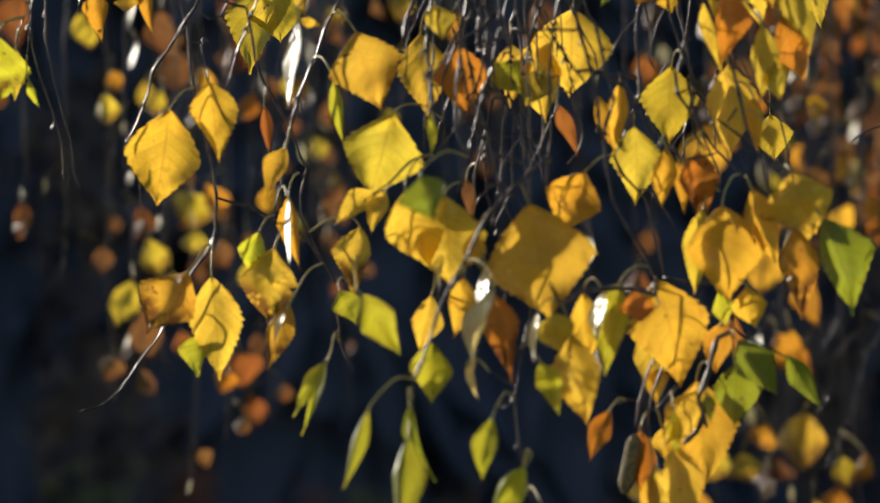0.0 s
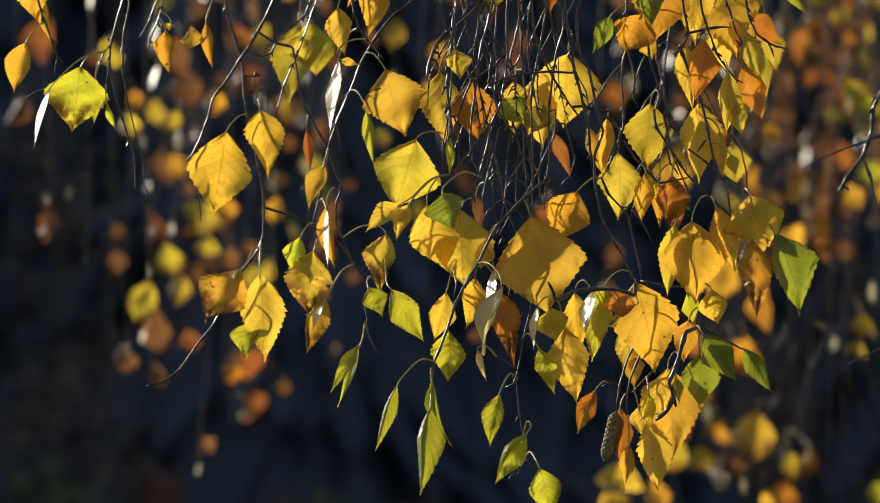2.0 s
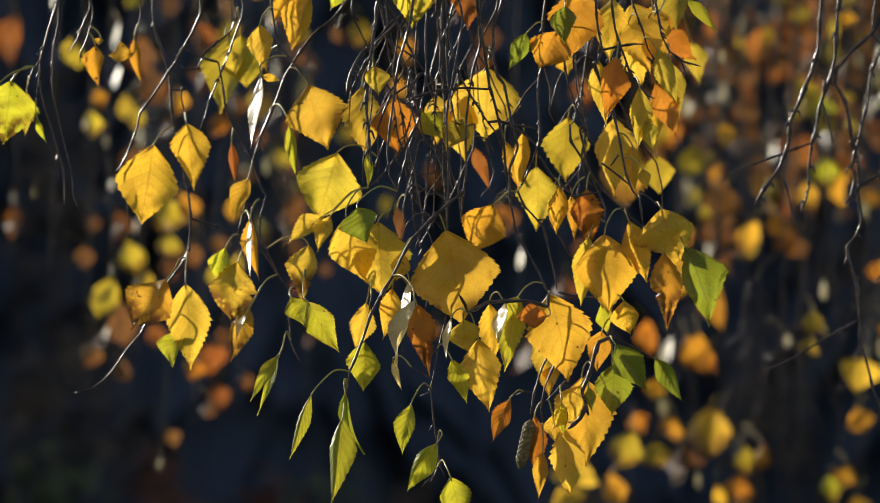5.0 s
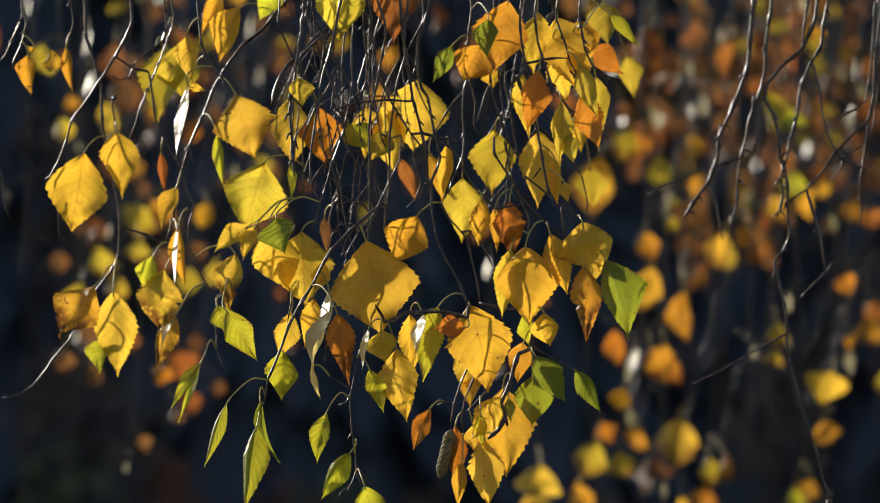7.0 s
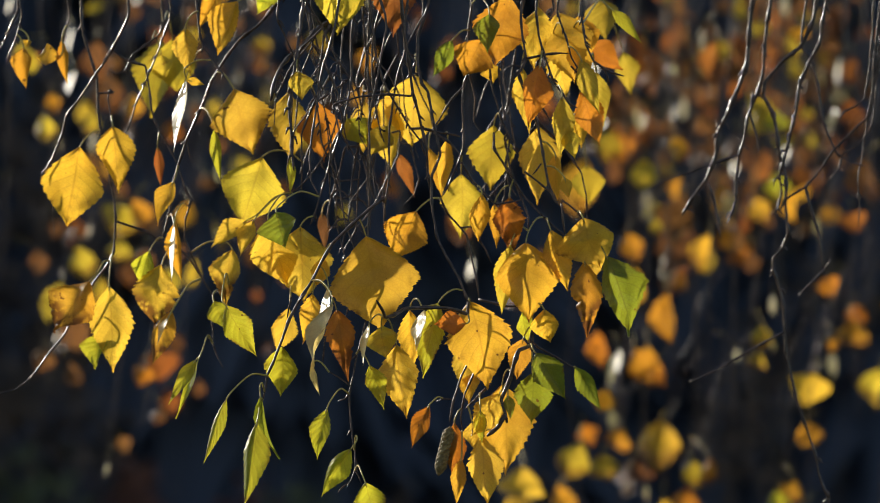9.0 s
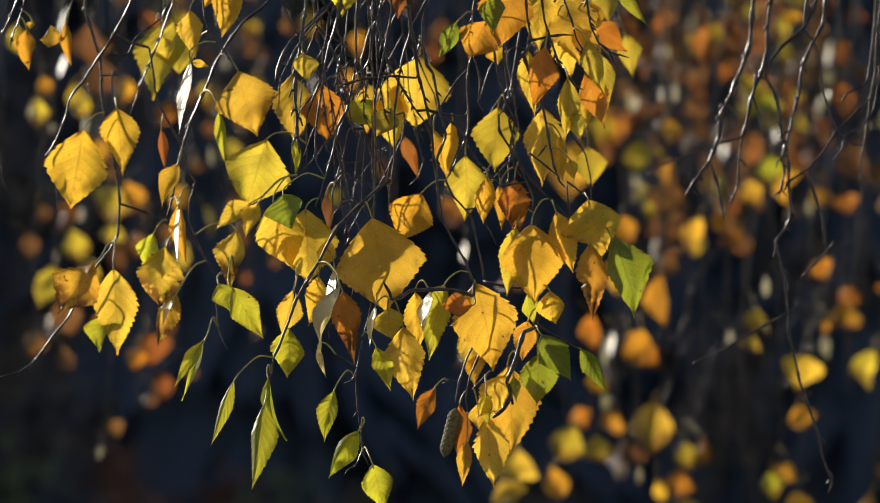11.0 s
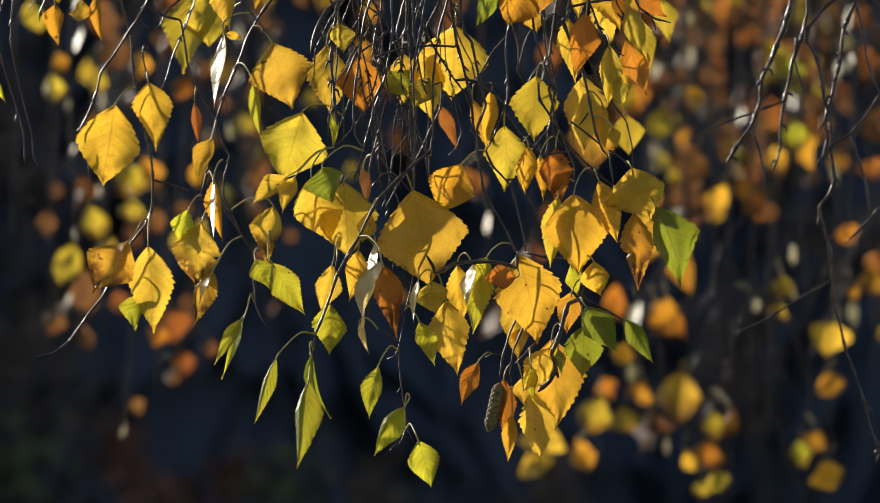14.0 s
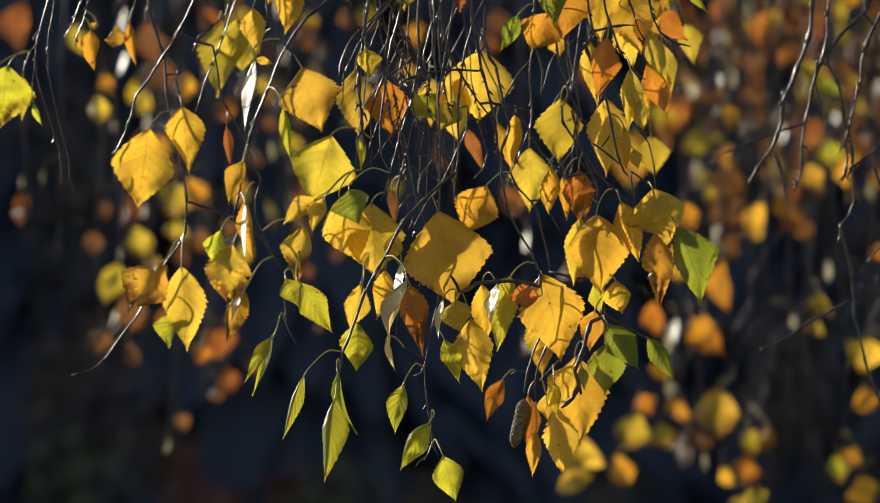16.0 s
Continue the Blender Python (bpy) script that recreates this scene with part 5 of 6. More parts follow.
leaf(t, (0.0701, 0.030, 1.7090), (0.0597, 0.000, 1.7001), (0.0557, -0.000, 1.6594), 0.0147, 13, "lemon")
leaf(t, (0.0916, 0.000, 1.7065), (0.1026, -0.010, 1.6910), (0.1046, -0.014, 1.6468), 0.0181, 16, "ochre", spot=0.5)
leaf(t, (0.0803, 0.010, 1.7155), (0.0828, -0.005, 1.7091), (0.0936, -0.008, 1.6741), 0.0179, -13, "gold", fold=0.6)
leaf(t, (0.0984, 0.000, 1.7198), (0.1013, -0.010, 1.7162), (0.1102, -0.012, 1.6871), 0.0333, 22, "yellow", spot=0.2)
leaf(t, (0.1020, 0.000, 1.7153), (0.1099, 0.020, 1.6921), (0.1071, 0.018, 1.6789), 0.0086, -5, "yellow")
leaf(t, (0.1020, 0.000, 1.7153), (0.1145, -0.015, 1.6948), (0.1319, -0.023, 1.6512), 0.0258, -18, "green", fold=0.75)
leaf(t, (0.0535, 0.025, 1.7733), (0.0495, 0.055, 1.7719), (0.0477, 0.055, 1.7323), 0.0262, 0, "olive", fold=0.08, curl=0.14)
leaf(t, (0.0582, 0.021, 1.7353), (0.0500, 0.020, 1.7237), (0.0512, 0.010, 1.6974), 0.0089, -17, "ochre")
leaf(t, (0.0612, 0.010, 1.7387), (0.0588, 0.010, 1.7282), (0.0610, 0.000, 1.6955), 0.0178, 7, "orange", curl=0.6, spot=0.4)
leaf(t, (0.0523, 0.031, 1.8535), (0.0569, 0.010, 1.8461), (0.0490, 0.010, 1.8047), 0.0301, 0, "ochre", fold=0.08, curl=0.08)
leaf(t, (0.0462, 0.029, 1.8262), (0.0415, 0.010, 1.8200), (0.0307, 0.009, 1.7981), 0.0233, -11, "ochre")
leaf(t, (0.0458, 0.028, 1.8159), (0.0454, 0.030, 1.8072), (0.0489, 0.027, 1.7955), 0.0113, 4, "gold")
t = twig([(0.0394, 0.038, 1.9350), (0.0466, 0.034, 1.8873), (0.0487, 0.030, 1.8396), (0.0519, 0.027, 1.8031), (0.0534, 0.023, 1.7864), (0.0556, 0.020, 1.7731)], 1.10, 0.60, "fine bare birch twig hanging down, dark and glossy")
t = twig([(0.0771, 0.008, 1.9350), (0.0669, 0.004, 1.8860), (0.0640, 0.000, 1.8371), (0.0649, -0.002, 1.8207), (0.0670, -0.005, 1.8082), (0.0637, -0.008, 1.8009), (0.0581, -0.010, 1.7943)], 1.20, 0.70, "drooping birch twig with four yellow and golden leaves")
shoot(t, [(0.0672, 0.000, 1.8085), (0.0786, 0.000, 1.8111), (0.0867, 0.000, 1.8121), (0.0923, 0.000, 1.8118)], 1.00, 0.60)
shoot(t, [(0.0786, 0.000, 1.8111), (0.0737, 0.000, 1.8072), (0.0721, 0.000, 1.8014)], 0.70, 0.50)
shoot(t, [(0.0637, -0.008, 1.8009), (0.0624, 0.000, 1.8014), (0.0735, -0.004, 1.7720), (0.0782, -0.008, 1.7524), (0.0812, -0.012, 1.7362), (0.0848, -0.016, 1.7264), (0.0872, -0.020, 1.7232)], 1.08, 0.70)
shoot(t, [(0.0770, 0.000, 1.7478), (0.0737, 0.000, 1.7429), (0.0721, 0.000, 1.7410)], 0.70, 0.50)
shoot(t, [(0.0672, 0.000, 1.7430), (0.0737, 0.000, 1.7381), (0.0851, 0.000, 1.7286)], 0.70, 0.50)
leaf(t, (0.0701, -0.003, 1.7811), (0.0755, 0.030, 1.7702), (0.0778, 0.023, 1.7244), 0.0236, -17, "yellow")
leaf(t, (0.0763, -0.006, 1.7603), (0.0851, 0.000, 1.7527), (0.0864, 0.000, 1.7267), 0.0097, 21, "ochre")
leaf(t, (0.0794, -0.010, 1.7460), (0.0903, -0.010, 1.7394), (0.0926, -0.015, 1.7277), 0.0072, 7, "gold")
leaf(t, (0.0663, -0.004, 1.8125), (0.0650, 0.000, 1.8030), (0.0690, -0.003, 1.7649), 0.0118, 20, "yellow")
t = twig([(0.0586, -0.002, 1.9350), (0.0804, -0.006, 1.8856), (0.0717, -0.010, 1.8362), (0.0742, -0.010, 1.8201), (0.0775, -0.010, 1.8088), (0.0829, -0.010, 1.7959), (0.0884, -0.010, 1.7879), (0.0926, -0.010, 1.7820), (0.0968, -0.010, 1.7798)], 1.20, 0.60, "drooping birch twig with five greenish yellow and yellow leaves")
shoot(t, [(0.0926, -0.010, 1.7820), (0.0942, -0.010, 1.7766), (0.0939, -0.010, 1.7711)], 0.70, 0.50)
leaf(t, (0.0939, -0.010, 1.7711), (0.1114, 0.200, 1.7524), (0.1138, 0.204, 1.7261), 0.0206, 6, "olive")
leaf(t, (0.0852, -0.010, 1.7926), (0.0879, -0.020, 1.7860), (0.0872, -0.021, 1.7501), 0.0123, -9, "lemon")
leaf(t, (0.0941, -0.010, 1.7750), (0.0923, -0.020, 1.7668), (0.0954, -0.022, 1.7500), 0.0106, 13, "lemon")
leaf(t, (0.0764, -0.010, 1.8125), (0.0750, -0.020, 1.8040), (0.0707, -0.030, 1.7686), 0.0177, -20, "orange", curl=0.3)
leaf(t, (0.0743, -0.009, 1.8513), (0.0741, 0.020, 1.8404), (0.0719, 0.011, 1.8020), 0.0202, 19, "yellow")
t = twig([(0.0697, -0.002, 1.9350), (0.0944, -0.006, 1.8856), (0.0846, -0.010, 1.8362), (0.0904, -0.010, 1.8201), (0.0930, -0.010, 1.8088), (0.0968, -0.010, 1.8024), (0.1007, -0.010, 1.7927)], 1.00, 0.50, "drooping birch twig with five yellow and golden leaves")
shoot(t, [(0.0930, -0.010, 1.8040), (0.0968, -0.010, 1.8001), (0.0975, -0.010, 1.7949)], 0.70, 0.50)
leaf(t, (0.0915, -0.010, 1.8152), (0.0985, -0.015, 1.8082), (0.1084, -0.025, 1.7768), 0.0112, 12, "lemon", fold=0.5)
leaf(t, (0.0981, -0.010, 1.7992), (0.1000, 0.020, 1.7911), (0.1123, 0.017, 1.7591), 0.0169, -14, "orange")
leaf(t, (0.1007, -0.010, 1.7927), (0.1000, 0.030, 1.7834), (0.1013, 0.025, 1.7567), 0.0124, 16, "gold")
leaf(t, (0.0868, -0.009, 1.8476), (0.0862, 0.020, 1.8371), (0.0962, 0.012, 1.7949), 0.0313, 19, "yellow")
leaf(t, (0.0876, -0.010, 1.8278), (0.0836, 0.030, 1.8182), (0.0923, 0.034, 1.7884), 0.0164, -12, "yellow")
t = twig([(0.1138, 0.008, 1.9350), (0.1040, 0.004, 1.8860), (0.0981, 0.000, 1.8370), (0.1020, 0.000, 1.8176), (0.1066, 0.000, 1.8078), (0.1144, 0.000, 1.8020), (0.1248, 0.000, 1.7991)], 1.10, 0.60, "drooping birch twig with seven olive-yellow and orange leaves")
shoot(t, [(0.1118, 0.000, 1.8046), (0.1150, 0.000, 1.7987), (0.1160, 0.000, 1.7949)], 0.70, 0.50)
leaf(t, (0.1053, 0.000, 1.8106), (0.1093, 0.030, 1.8032), (0.1142, 0.025, 1.7693), 0.0138, -16, "olive")
leaf(t, (0.0998, 0.001, 1.8508), (0.0996, 0.050, 1.8379), (0.1015, 0.043, 1.8107), 0.0212, 18, "ochre")
leaf(t, (0.1030, 0.003, 1.8781), (0.1172, 0.140, 1.8558), (0.1192, 0.130, 1.8292), 0.0195, 10, "olive")
leaf(t, (0.0993, 0.001, 1.8473), (0.1166, -0.005, 1.8374), (0.1336, -0.015, 1.8170), 0.0082, -17, "lime")
leaf(t, (0.0994, 0.000, 1.8305), (0.1044, 0.060, 1.8230), (0.1274, 0.062, 1.8070), 0.0166, -9, "orange")
leaf(t, (0.0996, 0.000, 1.8295), (0.1342, 0.200, 1.8266), (0.1395, 0.197, 1.7982), 0.0155, -18, "olive")
leaf(t, (0.0995, 0.000, 1.8303), (0.0951, 0.020, 1.8210), (0.1018, 0.014, 1.7942), 0.0156, -20, "yellow")
t = twig([(0.2203, 0.130, 1.9450), (0.2163, 0.120, 1.9000), (0.2083, 0.120, 1.8331), (0.2069, 0.120, 1.8156), (0.2024, 0.120, 1.8000), (0.1954, 0.120, 1.7843), (0.1895, 0.120, 1.7721), (0.1885, 0.120, 1.7581), (0.1832, 0.120, 1.7424), (0.1734, 0.120, 1.7284), (0.1682, 0.120, 1.7197)], 2.10, 1.10, "bare dark birch twig hanging down without leaves")
shoot(t, [(0.1839, 0.120, 1.7406), (0.1885, 0.120, 1.7284), (0.1909, 0.120, 1.7162), (0.1930, 0.120, 1.7057)], 1.10, 0.60)
t = twig([(0.2308, 0.130, 1.9450), (0.2268, 0.120, 1.9000), (0.2188, 0.120, 1.8331), (0.2174, 0.120, 1.8121), (0.2146, 0.120, 1.7964), (0.2084, 0.120, 1.7825), (0.2059, 0.120, 1.7685), (0.2035, 0.120, 1.7581), (0.2014, 0.120, 1.7424), (0.2017, 0.120, 1.7301), (0.1993, 0.120, 1.7214), (0.1965, 0.120, 1.7151)], 1.70, 0.80, "bare dark birch twig hanging down without leaves")
shoot(t, [(0.2035, 0.120, 1.7581), (0.1867, 0.120, 1.7522), (0.1657, 0.120, 1.7442), (0.1535, 0.120, 1.7396), (0.1448, 0.120, 1.7337)], 0.90, 0.50)
shoot(t, [(0.2098, 0.120, 1.7842), (0.2118, 0.120, 1.7982), (0.2090, 0.120, 1.7975)], 0.90, 0.60)
shoot(t, [(0.2094, 0.120, 1.7842), (0.2140, 0.120, 1.7703), (0.2164, 0.120, 1.7570)], 0.80, 0.50)
t = twig([(0.2650, 0.130, 1.9450), (0.2610, 0.120, 1.9000), (0.2530, 0.120, 1.8295), (0.2461, 0.120, 1.8173), (0.2398, 0.120, 1.7999), (0.2377, 0.120, 1.7842), (0.2342, 0.120, 1.7703), (0.2314, 0.120, 1.7563), (0.2287, 0.120, 1.7458), (0.2304, 0.120, 1.7353), (0.2280, 0.120, 1.7249), (0.2231, 0.120, 1.7207)], 1.50, 0.80, "bare dark birch twig hanging down without leaves")
shoot(t, [(0.2287, 0.120, 1.7458), (0.2252, 0.120, 1.7423), (0.2245, 0.120, 1.7381)], 0.80, 0.50)
shoot(t, [(0.2280, 0.120, 1.7249), (0.2315, 0.120, 1.7214)], 0.80, 0.50)
t = twig([(0.2608, 0.130, 1.9450), (0.2568, 0.120, 1.9000), (0.2488, 0.120, 1.8435), (0.2408, 0.120, 1.8268), (0.2286, 0.120, 1.8156), (0.2181, 0.120, 1.8034), (0.2174, 0.120, 1.7947), (0.2234, 0.120, 1.7842), (0.2269, 0.120, 1.7703), (0.2286, 0.120, 1.7580), (0.2321, 0.120, 1.7458), (0.2329, 0.120, 1.7284), (0.2343, 0.120, 1.7091), (0.2304, 0.120, 1.7004), (0.2245, 0.120, 1.6934), (0.2252, 0.120, 1.6864), (0.2287, 0.120, 1.6759), (0.2315, 0.120, 1.6654), (0.2329, 0.120, 1.6479), (0.2340, 0.120, 1.6357), (0.2375, 0.120, 1.6199), (0.2410, 0.120, 1.6059), (0.2491, 0.120, 1.5849), (0.2533, 0.120, 1.5709), (0.2575, 0.120, 1.5551), (0.2621, 0.120, 1.5428), (0.2603, 0.120, 1.5358)], 1.60, 0.70, "bare dark birch twig hanging down without leaves")
shoot(t, [(0.2329, 0.120, 1.6479), (0.2200, 0.120, 1.6410), (0.2077, 0.120, 1.6340), (0.1938, 0.120, 1.6253), (0.1833, 0.120, 1.6200), (0.1745, 0.120, 1.6158)], 0.90, 0.50)
shoot(t, [(0.2269, 0.120, 1.7668), (0.2279, 0.120, 1.7598), (0.2258, 0.120, 1.7570)], 0.80, 0.50)
t = twig([(0.2528, 0.130, 1.9450), (0.2488, 0.120, 1.9000), (0.2408, 0.120, 1.8268), (0.2478, 0.120, 1.8173), (0.2513, 0.120, 1.8051), (0.2538, 0.120, 1.7842), (0.2583, 0.120, 1.7702), (0.2636, 0.120, 1.7597), (0.2723, 0.120, 1.7545), (0.2828, 0.120, 1.7520)], 1.20, 0.70, "bare dark birch twig hanging down without leaves")
t = twig([(0.2965, 0.130, 1.9450), (0.2925, 0.120, 1.9000), (0.2845, 0.120, 1.7842), (0.2723, 0.120, 1.7720), (0.2618, 0.120, 1.7615), (0.2549, 0.120, 1.7510), (0.2447, 0.120, 1.7381), (0.2322, 0.120, 1.7301), (0.2287, 0.120, 1.7231)], 1.30, 0.70, "bare dark birch twig hanging down without leaves")
shoot(t, [(0.2447, 0.120, 1.7381), (0.2479, 0.120, 1.7248), (0.2532, 0.120, 1.7091), (0.2560, 0.120, 1.6899), (0.2574, 0.120, 1.6871)], 1.10, 0.60)
shoot(t, [(0.2574, 0.120, 1.6871), (0.2602, 0.120, 1.6916), (0.2609, 0.120, 1.6941)], 0.80, 0.50)
shoot(t, [(0.2574, 0.120, 1.6871), (0.2497, 0.120, 1.6794), (0.2410, 0.120, 1.6707)], 0.90, 0.50)
t = twig([(0.2937, 0.130, 1.9450), (0.2897, 0.120, 1.9000), (0.2817, 0.120, 1.7946), (0.2758, 0.120, 1.7894), (0.2688, 0.120, 1.7859), (0.2653, 0.120, 1.7800)], 1.20, 0.60, "bare dark birch twig hanging down without leaves")
t = twig([(0.2983, 0.130, 1.9450), (0.2943, 0.120, 1.9000), (0.2863, 0.120, 1.7772), (0.2776, 0.120, 1.7650), (0.2671, 0.120, 1.7597), (0.2654, 0.120, 1.7510), (0.2594, 0.120, 1.7440)], 1.10, 0.60, "bare dark birch twig hanging down without leaves")
t = twig([(0.3034, 0.130, 1.9450), (0.2994, 0.120, 1.9000), (0.2914, 0.120, 1.8400), (0.2887, 0.120, 1.8155), (0.2845, 0.120, 1.7946), (0.2818, 0.120, 1.7702), (0.2776, 0.120, 1.7458), (0.2787, 0.120, 1.7248), (0.2776, 0.120, 1.7143)], 1.00, 0.50, "bare dark birch twig hanging down without leaves")

# ---- the bundle of thin bare twigs in the middle ----
bundle = random.Random(21)


def bundle_twig(x0, x1, low, depth, forks):
    """One twig of the bundle, from the limb down to its tip, forking into finer shoots with short spurs."""
    top, n = 1.945, 12
    pts, drift = [], 0.0
    for i in range(n + 1):
        s = i / n
        drift = 0.8 * drift + bundle.uniform(-0.0075, 0.0075)
        pts.append((x0 + (x1 - x0) * s + drift, depth + bundle.uniform(-0.006, 0.006), top + (low - top) * s))
    t = twig(pts, bundle.uniform(0.75, 1.15), bundle.uniform(0.32, 0.5), "fine bare forked birch twig in a drooping bundle", "bundle of fine twigs")
    for i in range(forks):
        p = Vector(pts[bundle.randrange(6, n)])
        side = bundle.choice((-1, 1))
        ln = bundle.uniform(0.02, 0.075)
        line, spread = [p], bundle.uniform(0.25, 1.0)
        for k in range(bundle.choice((3, 4))):
            p = p + Vector((side * ln * 0.3 * spread + bundle.uniform(-0.002, 0.002), bundle.uniform(-0.003, 0.003), -ln * 0.3 * bundle.uniform(0.6, 1.1)))
            spread *= bundle.uniform(0.1, 0.9)
            line.append(p)
        shoot(t, line, bundle.uniform(0.6, 0.85), 0.38)
    for i in range(4):
        k = bundle.randrange(4, n)
        p = Vector(pts[k])
        side = bundle.choice((-1, 1)) * bundle.uniform(0.5, 1.0)
        shoot(t, [p, p + Vector((side * 0.004, 0, -0.001)), p + Vector((side * 0.007, -0.001, -0.005))], 0.7, 0.5)


for i in range(7):
    bx = bundle.uniform(-0.070, 0.005)
    slant = bundle.choice((-1, 1)) * bundle.uniform(0.01, 0.045)
    bundle_twig(bx - slant, bx + slant, bundle.uniform(1.665, 1.75), bundle.uniform(-0.01, 0.05), bundle.choice((2, 3, 4)))
for i in range(3):
    bx = bundle.uniform(0.02, 0.085)
    slant = bundle.choice((-1, 1)) * bundle.uniform(0.005, 0.03)
    bundle_twig(bx - slant, bx + slant, bundle.uniform(1.67, 1.78), bundle.uniform(0.05, 0.09), 3)

# ---- the soft curtain of twigs behind ----
# some of these leaves get duller hues in place of shade
t = far_twig(-0.536, 1.364, 1.833)
far_leaf(t, (-0.5360, 1.364, 1.8326), 0.0219, 0.0328, "brown")
t = far_twig(-0.492, 1.284, 1.709)
far_leaf(t, (-0.4992, 1.325, 1.9018), 0.0237, 0.0464, "rust")
far_leaf(t, (-0.4848, 1.242, 1.7093), 0.0178, 0.0315, "rust")
t = far_twig(-0.437, 1.238, 1.671)
far_leaf(t, (-0.4281, 1.152, 1.9289), 0.0112, 0.0183, "pale")
far_leaf(t, (-0.4561, 1.201, 1.7403), 0.0103, 0.0165, "pale")
far_leaf(t, (-0.4283, 1.361, 1.6705), 0.0186, 0.0240, "brown")
t = far_twig(-0.394, 1.210, 1.569)
far_leaf(t, (-0.4020, 1.087, 1.8747), 0.0178, 0.0258, "lemon")
far_leaf(t, (-0.3996, 1.119, 1.8712), 0.0130, 0.0211, "olive")
far_leaf(t, (-0.3877, 1.184, 1.8336), 0.0154, 0.0185, "ochre")
far_leaf(t, (-0.3867, 1.120, 1.8052), 0.0191, 0.0251, "lemon")
far_leaf(t, (-0.3838, 1.320, 1.7034), 0.0172, 0.0302, "rust")
far_leaf(t, (-0.3874, 1.368, 1.5982), 0.0274, 0.0449, "brown")
far_leaf(t, (-0.4104, 1.274, 1.5689), 0.0233, 0.0233, "brown")
t = far_twig(-0.372, 1.164, 1.557)
far_leaf(t, (-0.3588, 1.095, 1.8904), 0.0119, 0.0278, "pale")
far_leaf(t, (-0.3641, 1.142, 1.8532), 0.0152, 0.0253, "pale")
far_leaf(t, (-0.3814, 1.195, 1.7911), 0.0124, 0.0155, "pale")
far_leaf(t, (-0.3751, 1.180, 1.7456), 0.0123, 0.0144, "pale")
far_leaf(t, (-0.3710, 1.105, 1.6348), 0.0260, 0.0379, "lemon")
far_leaf(t, (-0.3798, 1.178, 1.5981), 0.0123, 0.0143, "pale")
far_leaf(t, (-0.3732, 1.256, 1.5569), 0.0158, 0.0242, "brown")
t = far_twig(-0.350, 1.240, 1.586)
far_leaf(t, (-0.3455, 1.204, 1.8764), 0.0228, 0.0414, "brown")
far_leaf(t, (-0.3457, 1.277, 1.8489), 0.0318, 0.0435, "brown")
far_leaf(t, (-0.3540, 1.212, 1.8143), 0.0176, 0.0218, "olive")
far_leaf(t, (-0.3581, 1.242, 1.7051), 0.0115, 0.0157, "pale")
far_leaf(t, (-0.3477, 1.126, 1.6729), 0.0251, 0.0332, "lemon")
far_leaf(t, (-0.3506, 1.249, 1.6427), 0.0210, 0.0294, "olive")
far_leaf(t, (-0.3514, 1.368, 1.5861), 0.0197, 0.0241, "rust")
t = far_twig(-0.323, 1.184, 1.473)
far_leaf(t, (-0.3125, 1.213, 1.8314), 0.0208, 0.0259, "ochre")
far_leaf(t, (-0.3406, 1.139, 1.7920), 0.0121, 0.0243, "pale")
far_leaf(t, (-0.3285, 1.250, 1.7149), 0.0410, 0.0378, "olive")
far_leaf(t, (-0.3089, 1.101, 1.6863), 0.0229, 0.0229, "lemon")
far_leaf(t, (-0.3281, 1.307, 1.4811), 0.0161, 0.0182, "brown")
far_leaf(t, (-0.3175, 1.098, 1.4728), 0.0100, 0.0129, "pale")
t = far_twig(-0.293, 1.236, 1.518)
far_leaf(t, (-0.3032, 1.347, 1.9031), 0.0250, 0.0380, "rust")
far_leaf(t, (-0.2956, 1.299, 1.8588), 0.0235, 0.0374, "rust")
far_leaf(t, (-0.3044, 1.213, 1.7232), 0.0208, 0.0311, "ochre")
far_leaf(t, (-0.2944, 1.203, 1.6749), 0.0176, 0.0259, "brown")
far_leaf(t, (-0.2832, 1.236, 1.5693), 0.0345, 0.0335, "rust")
far_leaf(t, (-0.2888, 1.135, 1.5618), 0.0212, 0.0212, "orange")
far_leaf(t, (-0.2813, 1.215, 1.5177), 0.0135, 0.0166, "brown")
t = far_twig(-0.264, 1.253, 1.528)
far_leaf(t, (-0.2591, 1.285, 1.8288), 0.0160, 0.0234, "brown")
far_leaf(t, (-0.2703, 1.217, 1.8088), 0.0187, 0.0260, "orange")
far_leaf(t, (-0.2439, 1.109, 1.7224), 0.0180, 0.0250, "ochre")
far_leaf(t, (-0.2735, 1.246, 1.6542), 0.0210, 0.0262, "olive")
far_leaf(t, (-0.2763, 1.336, 1.5860), 0.0162, 0.0227, "brown")
far_leaf(t, (-0.2498, 1.303, 1.5413), 0.0161, 0.0193, "brown")
far_leaf(t, (-0.2755, 1.275, 1.5277), 0.0223, 0.0276, "rust")
t = far_twig(-0.209, 1.175, 1.712)
far_leaf(t, (-0.2166, 1.148, 1.7644), 0.0101, 0.0203, "pale")
far_leaf(t, (-0.2011, 1.202, 1.7116), 0.0155, 0.0227, "brown")
t = far_twig(-0.051, 1.364, 1.592)
far_leaf(t, (-0.0505, 1.364, 1.5918), 0.0109, 0.0131, "brown")
t = far_twig(0.034, 1.206, 1.572)
far_leaf(t, (0.0209, 1.266, 1.7116), 0.0211, 0.0317, "rust")
far_leaf(t, (0.0358, 1.090, 1.6728), 0.0109, 0.0228, "pale")
far_leaf(t, (0.0451, 1.260, 1.5723), 0.0158, 0.0422, "brown")
t = far_twig(0.087, 1.180, 1.433)
far_leaf(t, (0.0859, 1.304, 1.6410), 0.0236, 0.0268, "rust")
far_leaf(t, (0.0888, 1.084, 1.4657), 0.0416, 0.0327, "yellow")
